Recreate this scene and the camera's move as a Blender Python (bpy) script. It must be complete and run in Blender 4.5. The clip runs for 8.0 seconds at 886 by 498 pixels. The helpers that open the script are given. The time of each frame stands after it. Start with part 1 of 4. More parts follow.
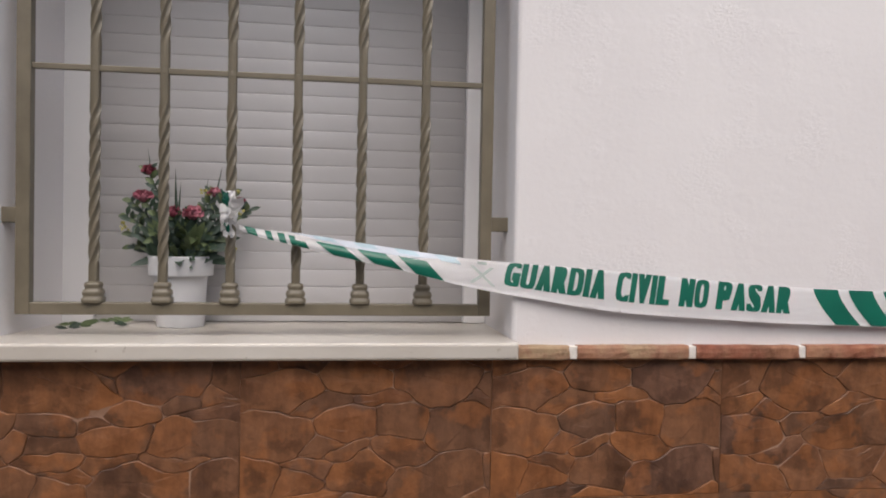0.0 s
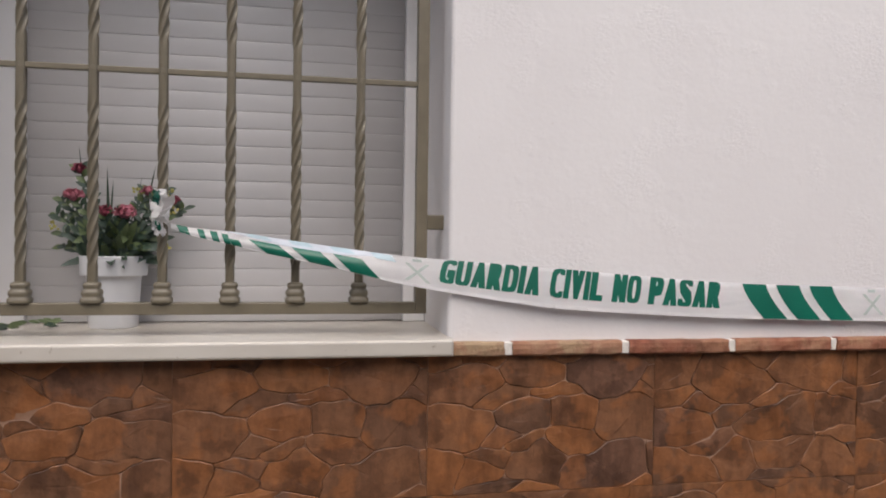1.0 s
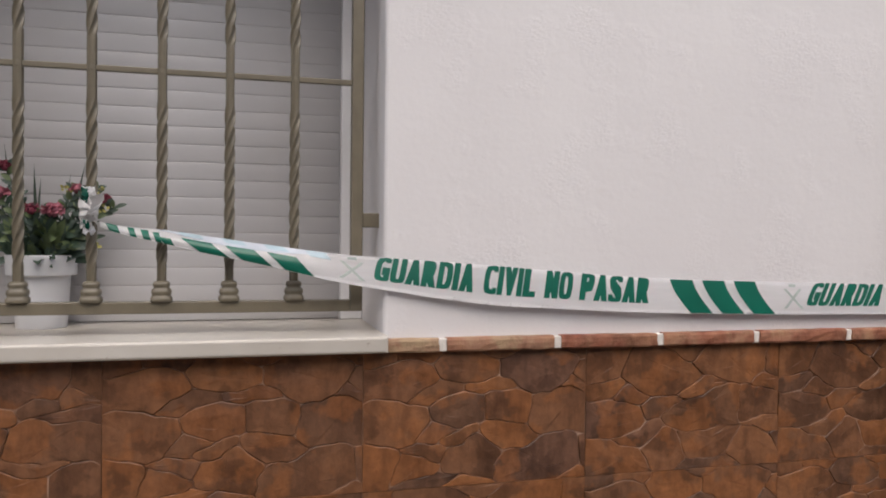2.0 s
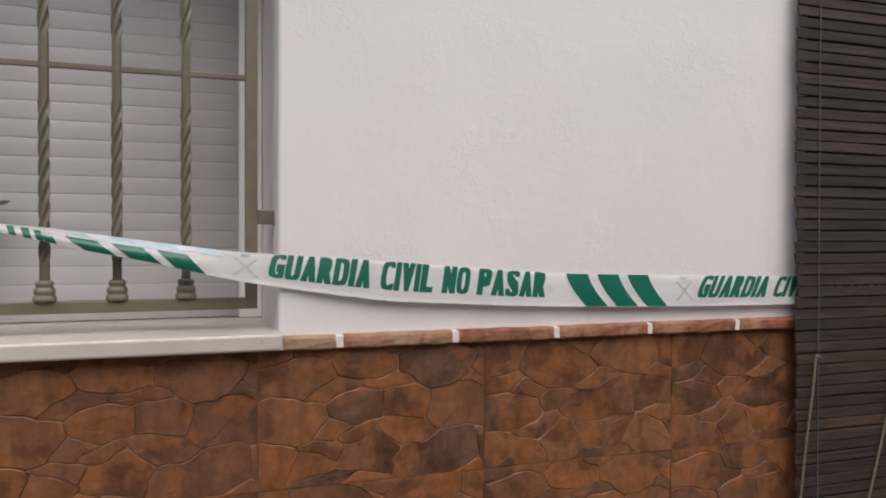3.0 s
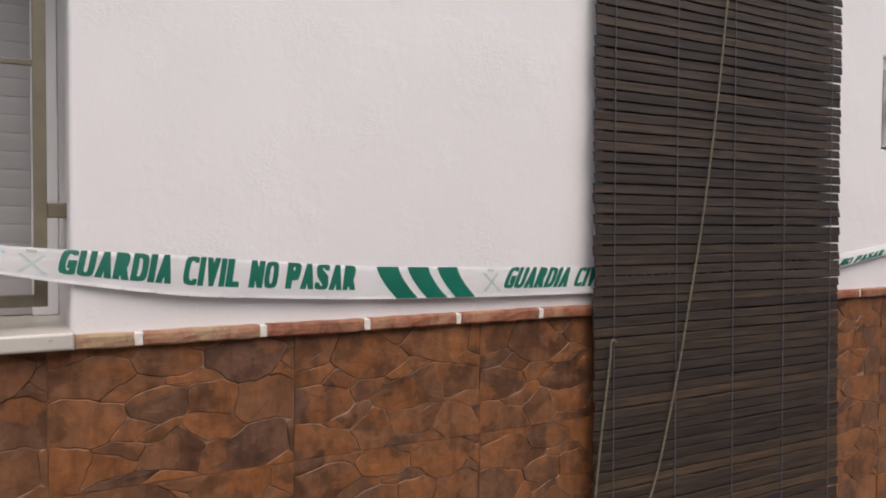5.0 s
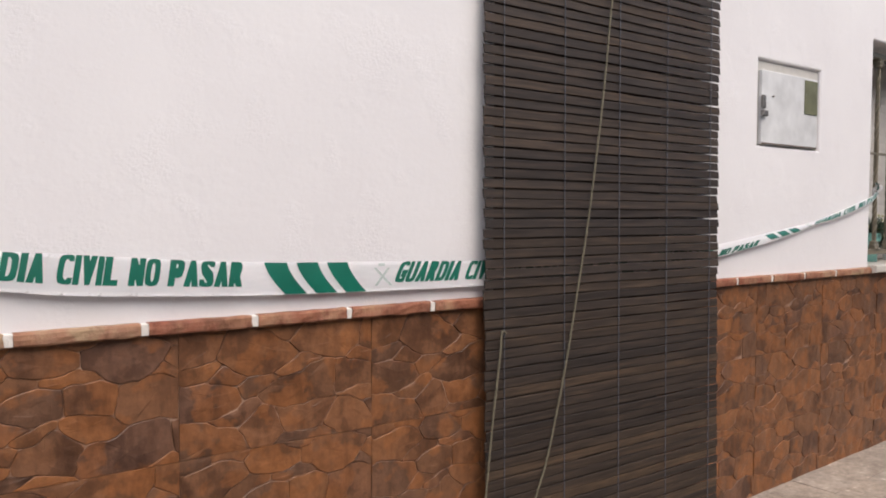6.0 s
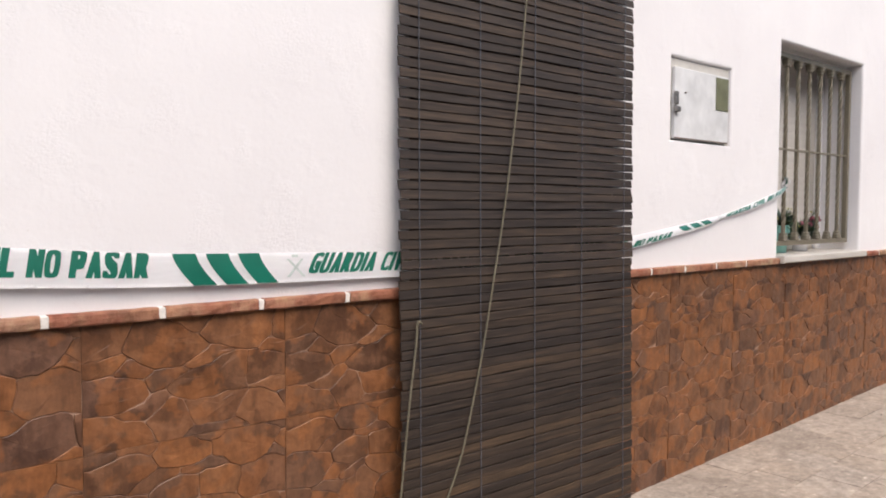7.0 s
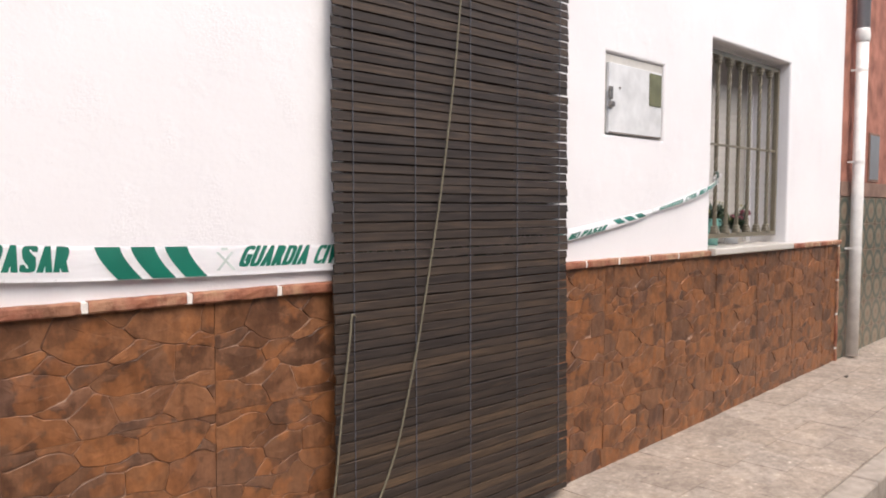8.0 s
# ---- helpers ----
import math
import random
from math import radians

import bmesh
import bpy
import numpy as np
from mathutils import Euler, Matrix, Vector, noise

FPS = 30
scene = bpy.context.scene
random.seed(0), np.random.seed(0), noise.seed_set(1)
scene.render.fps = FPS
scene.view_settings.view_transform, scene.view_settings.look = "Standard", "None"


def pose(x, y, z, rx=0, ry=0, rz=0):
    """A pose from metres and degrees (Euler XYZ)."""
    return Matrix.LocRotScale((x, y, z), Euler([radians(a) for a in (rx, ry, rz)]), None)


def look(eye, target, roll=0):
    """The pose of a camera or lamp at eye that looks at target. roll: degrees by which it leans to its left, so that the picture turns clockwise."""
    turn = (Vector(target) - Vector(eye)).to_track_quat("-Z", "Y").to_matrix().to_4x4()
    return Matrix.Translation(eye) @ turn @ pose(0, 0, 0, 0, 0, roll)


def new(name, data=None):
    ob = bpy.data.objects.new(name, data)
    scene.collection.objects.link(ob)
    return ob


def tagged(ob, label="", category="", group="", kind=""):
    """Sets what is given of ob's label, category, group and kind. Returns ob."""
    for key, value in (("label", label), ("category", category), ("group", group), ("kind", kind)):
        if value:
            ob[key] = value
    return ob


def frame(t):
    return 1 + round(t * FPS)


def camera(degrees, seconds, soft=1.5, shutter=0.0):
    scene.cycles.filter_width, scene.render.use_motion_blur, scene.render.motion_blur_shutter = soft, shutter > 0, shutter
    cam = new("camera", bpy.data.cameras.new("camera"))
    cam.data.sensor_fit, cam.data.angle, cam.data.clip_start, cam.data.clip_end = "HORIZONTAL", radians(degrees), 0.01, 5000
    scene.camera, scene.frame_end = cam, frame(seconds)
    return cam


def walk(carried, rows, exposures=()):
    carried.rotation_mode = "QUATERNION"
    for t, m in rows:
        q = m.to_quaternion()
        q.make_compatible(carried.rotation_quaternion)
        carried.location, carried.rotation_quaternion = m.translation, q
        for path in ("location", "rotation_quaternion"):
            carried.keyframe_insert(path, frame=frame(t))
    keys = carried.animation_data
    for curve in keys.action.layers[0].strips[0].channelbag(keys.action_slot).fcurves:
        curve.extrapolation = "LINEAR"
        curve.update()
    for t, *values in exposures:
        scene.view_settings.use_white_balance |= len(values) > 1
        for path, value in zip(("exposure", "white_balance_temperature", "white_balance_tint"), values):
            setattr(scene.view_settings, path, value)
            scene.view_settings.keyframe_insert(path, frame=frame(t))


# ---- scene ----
cam = camera(59.2, 8.0, soft=1.9)
PATH = [
    (0, (-0.411, -1.643, 1.095), (-0.125, 0.336, 1.054), 1.1),
    (0.5, (-0.375, -1.651, 1.093), (-0.056, 0.323, 1.054), 0.9),
    (1, (-0.354, -1.659, 1.087), (0.027, 0.304, 1.052), 0.8),
    (1.2, (-0.351, -1.671, 1.086), (0.058, 0.286, 1.05), 0.8),
    (2.3, (-0.311, -1.687, 1.085), (0.243, 0.234, 1.046), 0.5),
    (2.5, (-0.299, -1.693, 1.085), (0.293, 0.216, 1.043), 0.4),
    (3, (-0.246, -1.713, 1.082), (0.421, 0.172, 1.041), 0.3),
    (3.3, (-0.228, -1.719, 1.084), (0.475, 0.153, 1.037), 0.1),
    (3.5, (-0.21, -1.724, 1.085), (0.516, 0.139, 1.037), 0.2),
    (4, (-0.183, -1.751, 1.088), (0.626, 0.077, 1.033), 0.3),
    (4.5, (-0.174, -1.77, 1.088), (0.729, 0.014, 1.03), 0.4),
    (4.7, (-0.168, -1.778, 1.089), (0.772, -0.014, 1.029), 0.5),
    (5.8, (-0.121, -1.816, 1.103), (1.034, -0.184, 1.021), 0.0),
    (6, (-0.114, -1.832, 1.104), (1.072, -0.224, 1.017), 0.2),
    (6.5, (-0.091, -1.872, 1.104), (1.155, -0.31, 1.009), 0.4),
    (7, (-0.07, -1.891, 1.093), (1.237, -0.381, 0.994), 0.2),
    (7.2, (-0.061, -1.892, 1.092), (1.271, -0.403, 0.988), 0.3),
    (7.5, (-0.054, -1.89, 1.09), (1.313, -0.434, 0.981), 0.2),
    (8, (-0.042, -1.914, 1.091), (1.366, -0.498, 0.976), 0.3),
]
EXPOSURES = [(0, 0.39), (1, 0.36), (2.5, 0.25), (4.5, 0.28), (4.7, 0.31), (5.8, 0.57), (6.0, 0.62), (6.5, 0.74), (7.0, 0.88), (8, 1.0)]
walk(cam, [(t, look(eye, target, roll)) for t, eye, target, roll in PATH], EXPOSURES)

# ---------------------------------------------------------------- light
world = bpy.data.worlds.new("world")
scene.world = world
world.use_nodes = True
wn = world.node_tree
sky = wn.nodes.new("ShaderNodeTexSky")
sky.sky_type = "NISHITA"
sky.sun_disc = False
SUN_EL, SUN_AZ = 54, 187
sky.sun_elevation = radians(SUN_EL)
sky.sun_rotation = radians(SUN_AZ)
sky.dust_density = 4.0
sky.air_density = 1.0
wn.links.new(sky.outputs[0], wn.nodes["Background"].inputs[0])
wn.nodes["Background"].inputs[1].default_value = 0.12
sun_data = bpy.data.lights.new("sun", "SUN")
sun_data.energy, sun_data.angle, sun_data.color = 1.60, radians(80), (1.0, 0.945, 0.90)
sun = new("sun", sun_data)
sun.matrix_world = look((-0.15, -4.5, 7.0), (0.4, 0.0, 0.0))


# ---------------------------------------------------------------- materials
def mat(name, rough=0.6, metal=0.0, spec=0.5):
    m = bpy.data.materials.new(name)
    m.use_nodes = True
    t = m.node_tree
    b = t.nodes["Principled BSDF"]
    b.inputs["Roughness"].default_value = rough
    b.inputs["Metallic"].default_value = metal
    b.inputs["Specular IOR Level"].default_value = spec
    return m, t, b


def noise_node(t, scale, detail=4.0, rough=0.55, stretch=None):
    co = t.nodes.new("ShaderNodeTexCoord")
    n = t.nodes.new("ShaderNodeTexNoise")
    n.inputs["Scale"].default_value = scale
    n.inputs["Detail"].default_value = detail
    n.inputs["Roughness"].default_value = rough
    src = co.outputs["Object"]
    if stretch:
        mp = t.nodes.new("ShaderNodeMapping")
        mp.inputs["Scale"].default_value = stretch
        t.links.new(src, mp.inputs[0])
        src = mp.outputs[0]
    t.links.new(src, n.inputs["Vector"])
    return n


def ramp(t, fac, stops):
    r = t.nodes.new("ShaderNodeValToRGB")
    e = r.color_ramp.elements
    while len(e) < len(stops):
        e.new(0.5)
    for k, (p, c) in enumerate(stops):
        e[k].position, e[k].color = p, (*c, 1)
    t.links.new(fac, r.inputs[0])
    return r


def mix(t, fac, a, b, mode="MIX"):
    m = t.nodes.new("ShaderNodeMix")
    m.data_type, m.blend_type = "RGBA", mode
    for sock, v in ((m.inputs[0], fac), (m.inputs[6], a), (m.inputs[7], b)):
        if isinstance(v, (int, float)):
            sock.default_value = v
        elif isinstance(v, tuple):
            sock.default_value = (*v, 1)
        else:
            t.links.new(v, sock)
    return m.outputs[2]


def math_node(t, op, a, b):
    m = t.nodes.new("ShaderNodeMath")
    m.operation = op
    for k, v in enumerate((a, b)):
        if isinstance(v, (int, float)):
            m.inputs[k].default_value = v
        else:
            t.links.new(v, m.inputs[k])
    return m.outputs[0]


def bump(t, b, height, strength, distance=0.01):
    n = t.nodes.new("ShaderNodeBump")
    n.inputs["Strength"].default_value = strength
    n.inputs["Distance"].default_value = distance
    t.links.new(height, n.inputs["Height"])
    t.links.new(n.outputs[0], b.inputs["Normal"])


def plaster_material():
    m, t, b = mat("white_plaster", 0.85, 0, 0.25)
    big = noise_node(t, 1.6, 3)
    fine = noise_node(t, 55, 5, 0.6)
    patch = noise_node(t, 5.5, 3)
    lump = noise_node(t, 105, 4, 0.6, (1.0, 1.0, 1.25))
    c = ramp(t, big.outputs[0], [(0.3, (0.725, 0.700, 0.706)), (0.7, (0.785, 0.764, 0.766))])
    speck = noise_node(t, 140, 1)
    sp = ramp(t, speck.outputs[0], [(0.74, (1, 1, 1)), (0.80, (0.86, 0.83, 0.80))])
    t.links.new(mix(t, 1.0, c.outputs[0], sp.outputs[0], "MULTIPLY"), b.inputs["Base Color"])
    mask = ramp(t, patch.outputs[0], [(0.50, (0.08, 0.08, 0.08)), (0.66, (1.0, 1.0, 1.0))])
    h = math_node(t, "MULTIPLY", lump.outputs[0], mask.outputs[0])
    h2 = math_node(t, "MULTIPLY", fine.outputs[0], 0.26)
    trowel = noise_node(t, 7, 2, 0.5, (1.0, 1.0, 2.6))
    h3 = math_node(t, "MULTIPLY", trowel.outputs[0], 0.30)
    bump(t, b, math_node(t, "ADD", math_node(t, "ADD", h, h2), h3), 0.40, 0.006)
    return m


def stone_material():
    m, t, b = mat("brown_cladding_stone", 0.5, 0, 0.4)
    info = t.nodes.new("ShaderNodeObjectInfo")
    geo = t.nodes.new("ShaderNodeNewGeometry")
    rnd = math_node(t, "FRACT", math_node(t, "ADD", info.outputs["Random"], geo.outputs["Random Per Island"]), 0)
    base = ramp(t, rnd, [(0.0, (0.128, 0.067, 0.041)), (0.30, (0.158, 0.076, 0.040)), (0.58, (0.186, 0.086, 0.043)),
                         (0.82, (0.222, 0.098, 0.043)), (1.0, (0.138, 0.072, 0.047))])
    # every stone has its own stretch of the clouding
    shift = t.nodes.new("ShaderNodeVectorMath")
    shift.operation = "SCALE"
    shift.inputs[0].default_value = (5.1, 9.7, 13.3)
    t.links.new(rnd, shift.inputs["Scale"])
    add = t.nodes.new("ShaderNodeVectorMath")
    add.operation = "ADD"
    t.links.new(geo.outputs["Position"], add.inputs[0])
    t.links.new(shift.outputs[0], add.inputs[1])

    def clouds(scale, detail, rough):
        n = noise_node(t, scale, detail, rough)
        t.links.new(add.outputs[0], n.inputs["Vector"])
        return n.outputs[0]

    dark = ramp(t, clouds(7.5, 6, 0.58), [(0.34, (0.50, 0.48, 0.48)), (0.445, (0.68, 0.66, 0.66)), (0.475, (0.97, 0.97, 0.97)), (0.58, (1.06, 1.04, 1.01)), (0.70, (1.32, 1.27, 1.17))])
    c = mix(t, 0.92, base.outputs[0], dark.outputs[0], "MULTIPLY")
    rust = ramp(t, clouds(6.5, 4, 0.6), [(0.515, (0, 0, 0)), (0.555, (0.5, 0.5, 0.5)), (0.72, (0.75, 0.75, 0.75))])
    c = mix(t, rust.outputs[0], c, (0.272, 0.106, 0.037))
    # brush-like streaks of glaze
    glaze = noise_node(t, 30, 4, 0.6)
    st = t.nodes.new("ShaderNodeMapping")
    st.inputs["Scale"].default_value = (1.0, 1.0, 0.22)
    st.inputs["Rotation"].default_value = (0, 0.35, 0)
    t.links.new(add.outputs[0], st.inputs[0])
    t.links.new(st.outputs[0], glaze.inputs["Vector"])
    gz = ramp(t, glaze.outputs[0], [(0.38, (0.72, 0.70, 0.70)), (0.50, (1.0, 1.0, 1.0)), (0.66, (1.16, 1.14, 1.10))])
    c = mix(t, 0.7, c, gz.outputs[0], "MULTIPLY")
    mott = clouds(42, 5, 0.7)
    vr = ramp(t, mott, [(0.34, (0.74, 0.71, 0.70)), (0.62, (1.12, 1.10, 1.08))])
    t.links.new(mix(t, 0.8, c, vr.outputs[0], "MULTIPLY"), b.inputs["Base Color"])
    t.links.new(ramp(t, mott, [(0.3, (0.34,) * 3), (0.7, (0.54,) * 3)]).outputs[0], b.inputs["Roughness"])
    h = math_node(t, "ADD", mott, math_node(t, "MULTIPLY", clouds(16, 3, 0.5), 1.6))
    bump(t, b, h, 0.26, 0.006)
    return m


def grout_material():
    m, t, b = mat("brown_grout_pale_glints", 0.85, 0, 0.2)
    n = noise_node(t, 9, 4)
    # the pale end of the ramp paints glints beside the stone edges
    t.links.new(ramp(t, n.outputs[0], [(0.36, (0.12, 0.058, 0.034)), (0.48, (0.22, 0.120, 0.076)), (0.62, (0.36, 0.235, 0.170))]).outputs[0], b.inputs["Base Color"])
    bump(t, b, n.outputs[0], 0.4)
    return m


def brick_material():
    m, t, b = mat("handmade_brick", 0.75, 0, 0.3)
    info = t.nodes.new("ShaderNodeObjectInfo")
    base = ramp(t, info.outputs["Random"], [(0.0, (0.262, 0.100, 0.062)), (0.4, (0.305, 0.135, 0.084)), (0.75, (0.318, 0.158, 0.100)), (1.0, (0.332, 0.196, 0.128))])
    n = noise_node(t, 24, 5, 0.7, (1, 1, 0.8))
    pale = ramp(t, n.outputs[0], [(0.35, (0.58, 0.54, 0.52)), (0.49, (1, 1, 1)), (0.68, (1.20, 1.28, 1.22))])
    fired = noise_node(t, 10, 3, 0.6)
    geo = t.nodes.new("ShaderNodeNewGeometry")
    t.links.new(geo.outputs["Position"], n.inputs["Vector"].links[0].from_node.inputs[0])
    t.links.new(geo.outputs["Position"], fired.inputs["Vector"])
    tint = ramp(t, fired.outputs[0], [(0.42, (0.84, 0.70, 0.64)), (0.50, (1.0, 1.0, 1.0)), (0.60, (1.12, 1.42, 1.36))])
    c = mix(t, 0.9, base.outputs[0], pale.outputs[0], "MULTIPLY")
    t.links.new(mix(t, 0.8, c, tint.outputs[0], "MULTIPLY"), b.inputs["Base Color"])
    f = noise_node(t, 70, 5, 0.65)
    bump(t, b, f.outputs[0], 0.5, 0.006)
    return m


def marble_material():
    m, t, b = mat("cream_marble_sill", 0.28, 0, 0.5)
    n = noise_node(t, 5, 6, 0.6, (0.5, 1, 1))
    c = ramp(t, n.outputs[0], [(0.3, (0.48, 0.44, 0.39)), (0.6, (0.57, 0.535, 0.485)), (0.8, (0.63, 0.595, 0.545))])
    d = noise_node(t, 60, 2)
    sp = ramp(t, d.outputs[0], [(0.70, (1, 1, 1)), (0.78, (0.7, 0.66, 0.62))])
    t.links.new(mix(t, 1, c.outputs[0], sp.outputs[0], "MULTIPLY"), b.inputs["Base Color"])
    return m


def paint_material(name, col, rough, var=0.12, scale=14, bump_s=0.12, spec=0.5, metal=0.0):
    m, t, b = mat(name, rough, metal, spec)
    n = noise_node(t, scale, 4)
    lo = tuple(v * (1 - var) for v in col)
    hi = tuple(min(v * (1 + var), 0.95) for v in col)
    t.links.new(ramp(t, n.outputs[0], [(0.3, lo), (0.7, hi)]).outputs[0], b.inputs["Base Color"])
    f = noise_node(t, 160, 3)
    bump(t, b, f.outputs[0], bump_s, 0.003)
    return m


def slat_wood_material():
    m, t, b = mat("dark_stained_wood", 0.6, 0, 0.25)
    info = t.nodes.new("ShaderNodeObjectInfo")
    base = ramp(t, info.outputs["Random"], [(0.0, (0.031, 0.0235, 0.0200)), (0.6, (0.038, 0.0282, 0.0228)), (0.90, (0.046, 0.0330, 0.0250)),
                                            (1.0, (0.070, 0.047, 0.031))])
    n = noise_node(t, 70, 5, 0.7, (0.07, 1, 1.6))
    geo = t.nodes.new("ShaderNodeNewGeometry")
    mp = n.inputs["Vector"].links[0].from_node
    t.links.new(geo.outputs["Position"], mp.inputs[0])
    g = ramp(t, n.outputs[0], [(0.34, (0.50, 0.47, 0.46)), (0.5, (0.98, 0.98, 0.98)), (0.68, (1.95, 1.75, 1.5))])
    t.links.new(mix(t, 0.85, base.outputs[0], g.outputs[0], "MULTIPLY"), b.inputs["Base Color"])
    f = noise_node(t, 60, 4, 0.6, (0.06, 1, 2))
    bump(t, b, f.outputs[0], 0.35, 0.004)
    return m


def tape_material():
    m, t, b = mat("white_plastic_film", 0.22, 0, 0.5)
    n = noise_node(t, 9, 3)
    t.links.new(ramp(t, n.outputs[0], [(0.3, (0.87, 0.86, 0.87)), (0.7, (0.93, 0.92, 0.93))]).outputs[0], b.inputs["Base Color"])
    w = noise_node(t, 22, 2, 0.5, (0.25, 1, 1.2))
    bump(t, b, w.outputs[0], 0.3, 0.012)
    # thin film lets part of the light through
    tr = t.nodes.new("ShaderNodeBsdfTranslucent")
    tr.inputs["Color"].default_value = (0.88, 0.87, 0.87, 1)
    ms = t.nodes.new("ShaderNodeMixShader")
    ms.inputs[0].default_value = 0.24
    t.links.new(b.outputs[0], ms.inputs[1])
    t.links.new(tr.outputs[0], ms.inputs[2])
    t.links.new(ms.outputs[0], t.nodes["Material Output"].inputs[0])
    return m


def tile_material():
    m, t, b = mat("patterned_dado_tile", 0.3, 0, 0.5)
    co = t.nodes.new("ShaderNodeTexCoord")
    sep = t.nodes.new("ShaderNodeSeparateXYZ")
    t.links.new(co.outputs["Generated"], sep.inputs[0])
    ax = math_node(t, "ABSOLUTE", math_node(t, "SUBTRACT", sep.outputs["X"], 0.5), 0)
    az = math_node(t, "ABSOLUTE", math_node(t, "SUBTRACT", sep.outputs["Z"], 0.5), 0)
    d = math_node(t, "SQRT", math_node(t, "ADD", math_node(t, "MULTIPLY", ax, ax), math_node(t, "MULTIPLY", az, az)), 0)
    ring = ramp(t, d, [(0.0, (0.30, 0.16, 0.10)), (0.14, (0.46, 0.40, 0.28)), (0.30, (0.40, 0.36, 0.26)), (0.36, (0.10, 0.15, 0.12)),
                       (0.47, (0.13, 0.18, 0.14)), (0.52, (0.44, 0.38, 0.27)), (0.7, (0.24, 0.15, 0.09))])
    ring.color_ramp.interpolation = "LINEAR"
    n = noise_node(t, 20, 4)
    v = ramp(t, n.outputs[0], [(0.3, (0.75, 0.72, 0.7)), (0.7, (1.1, 1.1, 1.1))])
    t.links.new(mix(t, 1.0, mix(t, 0.8, ring.outputs[0], v.outputs[0], "MULTIPLY"), (0.50, 0.45, 0.44), "MULTIPLY"), b.inputs["Base Color"])
    return m


def paver_material():
    m, t, b = mat("worn_cement_paver", 0.8, 0, 0.3)
    info = t.nodes.new("ShaderNodeObjectInfo")
    geo = t.nodes.new("ShaderNodeNewGeometry")
    base = ramp(t, info.outputs["Random"], [(0.0, (0.322, 0.272, 0.224)), (0.5, (0.340, 0.289, 0.240)), (1.0, (0.356, 0.308, 0.260))])

    def stain(scale, detail, rough):
        n = noise_node(t, scale, detail, rough)
        t.links.new(geo.outputs["Position"], n.inputs["Vector"])
        return n.outputs[0]

    g = ramp(t, stain(3.2, 6, 0.68), [(0.32, (0.66, 0.64, 0.63)), (0.5, (0.98, 0.96, 0.95)), (0.70, (1.22, 1.17, 1.12))])
    mid = ramp(t, stain(17, 5, 0.72), [(0.36, (0.76, 0.74, 0.73)), (0.5, (0.98, 0.97, 0.97)), (0.66, (1.2, 1.18, 1.16))])
    s2 = stain(42, 4, 0.75)
    g2 = ramp(t, s2, [(0.35, (0.72, 0.70, 0.69)), (0.58, (1.02, 1.02, 1.02)), (0.74, (1.4, 1.38, 1.36))])
    c = mix(t, 0.85, base.outputs[0], g.outputs[0], "MULTIPLY")
    c = mix(t, 0.8, c, mid.outputs[0], "MULTIPLY")
    c = mix(t, 0.75, c, g2.outputs[0], "MULTIPLY")
    # pale specks of grit and worn cement
    speck = ramp(t, stain(34, 2, 0.5), [(0.68, (1.0, 1.0, 1.0)), (0.76, (1.55, 1.55, 1.55))])
    t.links.new(mix(t, 1.0, c, speck.outputs[0], "MULTIPLY"), b.inputs["Base Color"])
    bump(t, b, s2, 0.5, 0.006)
    return m


def asphalt_material():
    m, t, b = mat("grey_asphalt", 0.9, 0, 0.2)
    n = noise_node(t, 90, 4, 0.7)
    c = ramp(t, n.outputs[0], [(0.3, (0.04, 0.04, 0.04)), (0.7, (0.085, 0.082, 0.078))])
    t.links.new(c.outputs[0], b.inputs["Base Color"])
    bump(t, b, n.outputs[0], 0.6, 0.008)
    return m


PLASTER = plaster_material()
STONE = stone_material()
GROUT = grout_material()
BRICK = brick_material()
MARBLE = marble_material()
MORTAR = paint_material("white_mortar", (0.72, 0.69, 0.65), 0.9, 0.12, 40, 0.5, 0.2)
IRON = paint_material("olive_grey_painted_iron", (0.158, 0.136, 0.097), 0.38, 0.14, 20, 0.15, 0.5)
PVC = paint_material("white_shutter_plastic", (0.52, 0.513, 0.525), 0.4, 0.05, 3, 0.05)
PVC_BEIGE = paint_material("beige_shutter_plastic", (0.60, 0.57, 0.53), 0.4, 0.05, 3, 0.05)
PVC_FRAME = paint_material("white_frame_plastic", (0.68, 0.675, 0.685), 0.35, 0.04, 3, 0.04)
WOOD = slat_wood_material()
FILM = tape_material()
GREEN = paint_material("green_print", (0.006, 0.120, 0.080), 0.3, 0.15, 8, 0.04)
PALE = paint_material("pale_grey_green_print", (0.46, 0.52, 0.49), 0.35, 0.2, 30, 0.04)
FILM_SKY_SHEEN = paint_material("grey_blue_sky_sheen_film", (0.56, 0.60, 0.66), 0.25, 0.12, 18, 0.1)
GHOST = paint_material("pale_blue_film", (0.42, 0.54, 0.60), 0.25, 0.12, 18, 0.1)
STRING = paint_material("blue_grey_string", (0.090, 0.090, 0.104), 0.8, 0.25, 60, 0.3)
CORD = paint_material("olive_beige_cord", (0.145, 0.127, 0.085), 0.8, 0.25, 80, 0.4)
POT = paint_material("white_pot_plastic", (0.70, 0.71, 0.74), 0.35, 0.05, 5, 0.05)
TEAL = paint_material("turquoise_pot_plastic", (0.22, 0.50, 0.46), 0.35, 0.08, 5, 0.05)
SOIL = paint_material("dark_soil", (0.030, 0.022, 0.016), 0.95, 0.4, 60, 0.8)
LEAF_DARK = paint_material("dark_green_leaf", (0.040, 0.070, 0.045), 0.5, 0.35, 40, 0.2)
LEAF_LIGHT = paint_material("light_green_leaf", (0.115, 0.155, 0.070), 0.5, 0.3, 40, 0.2)
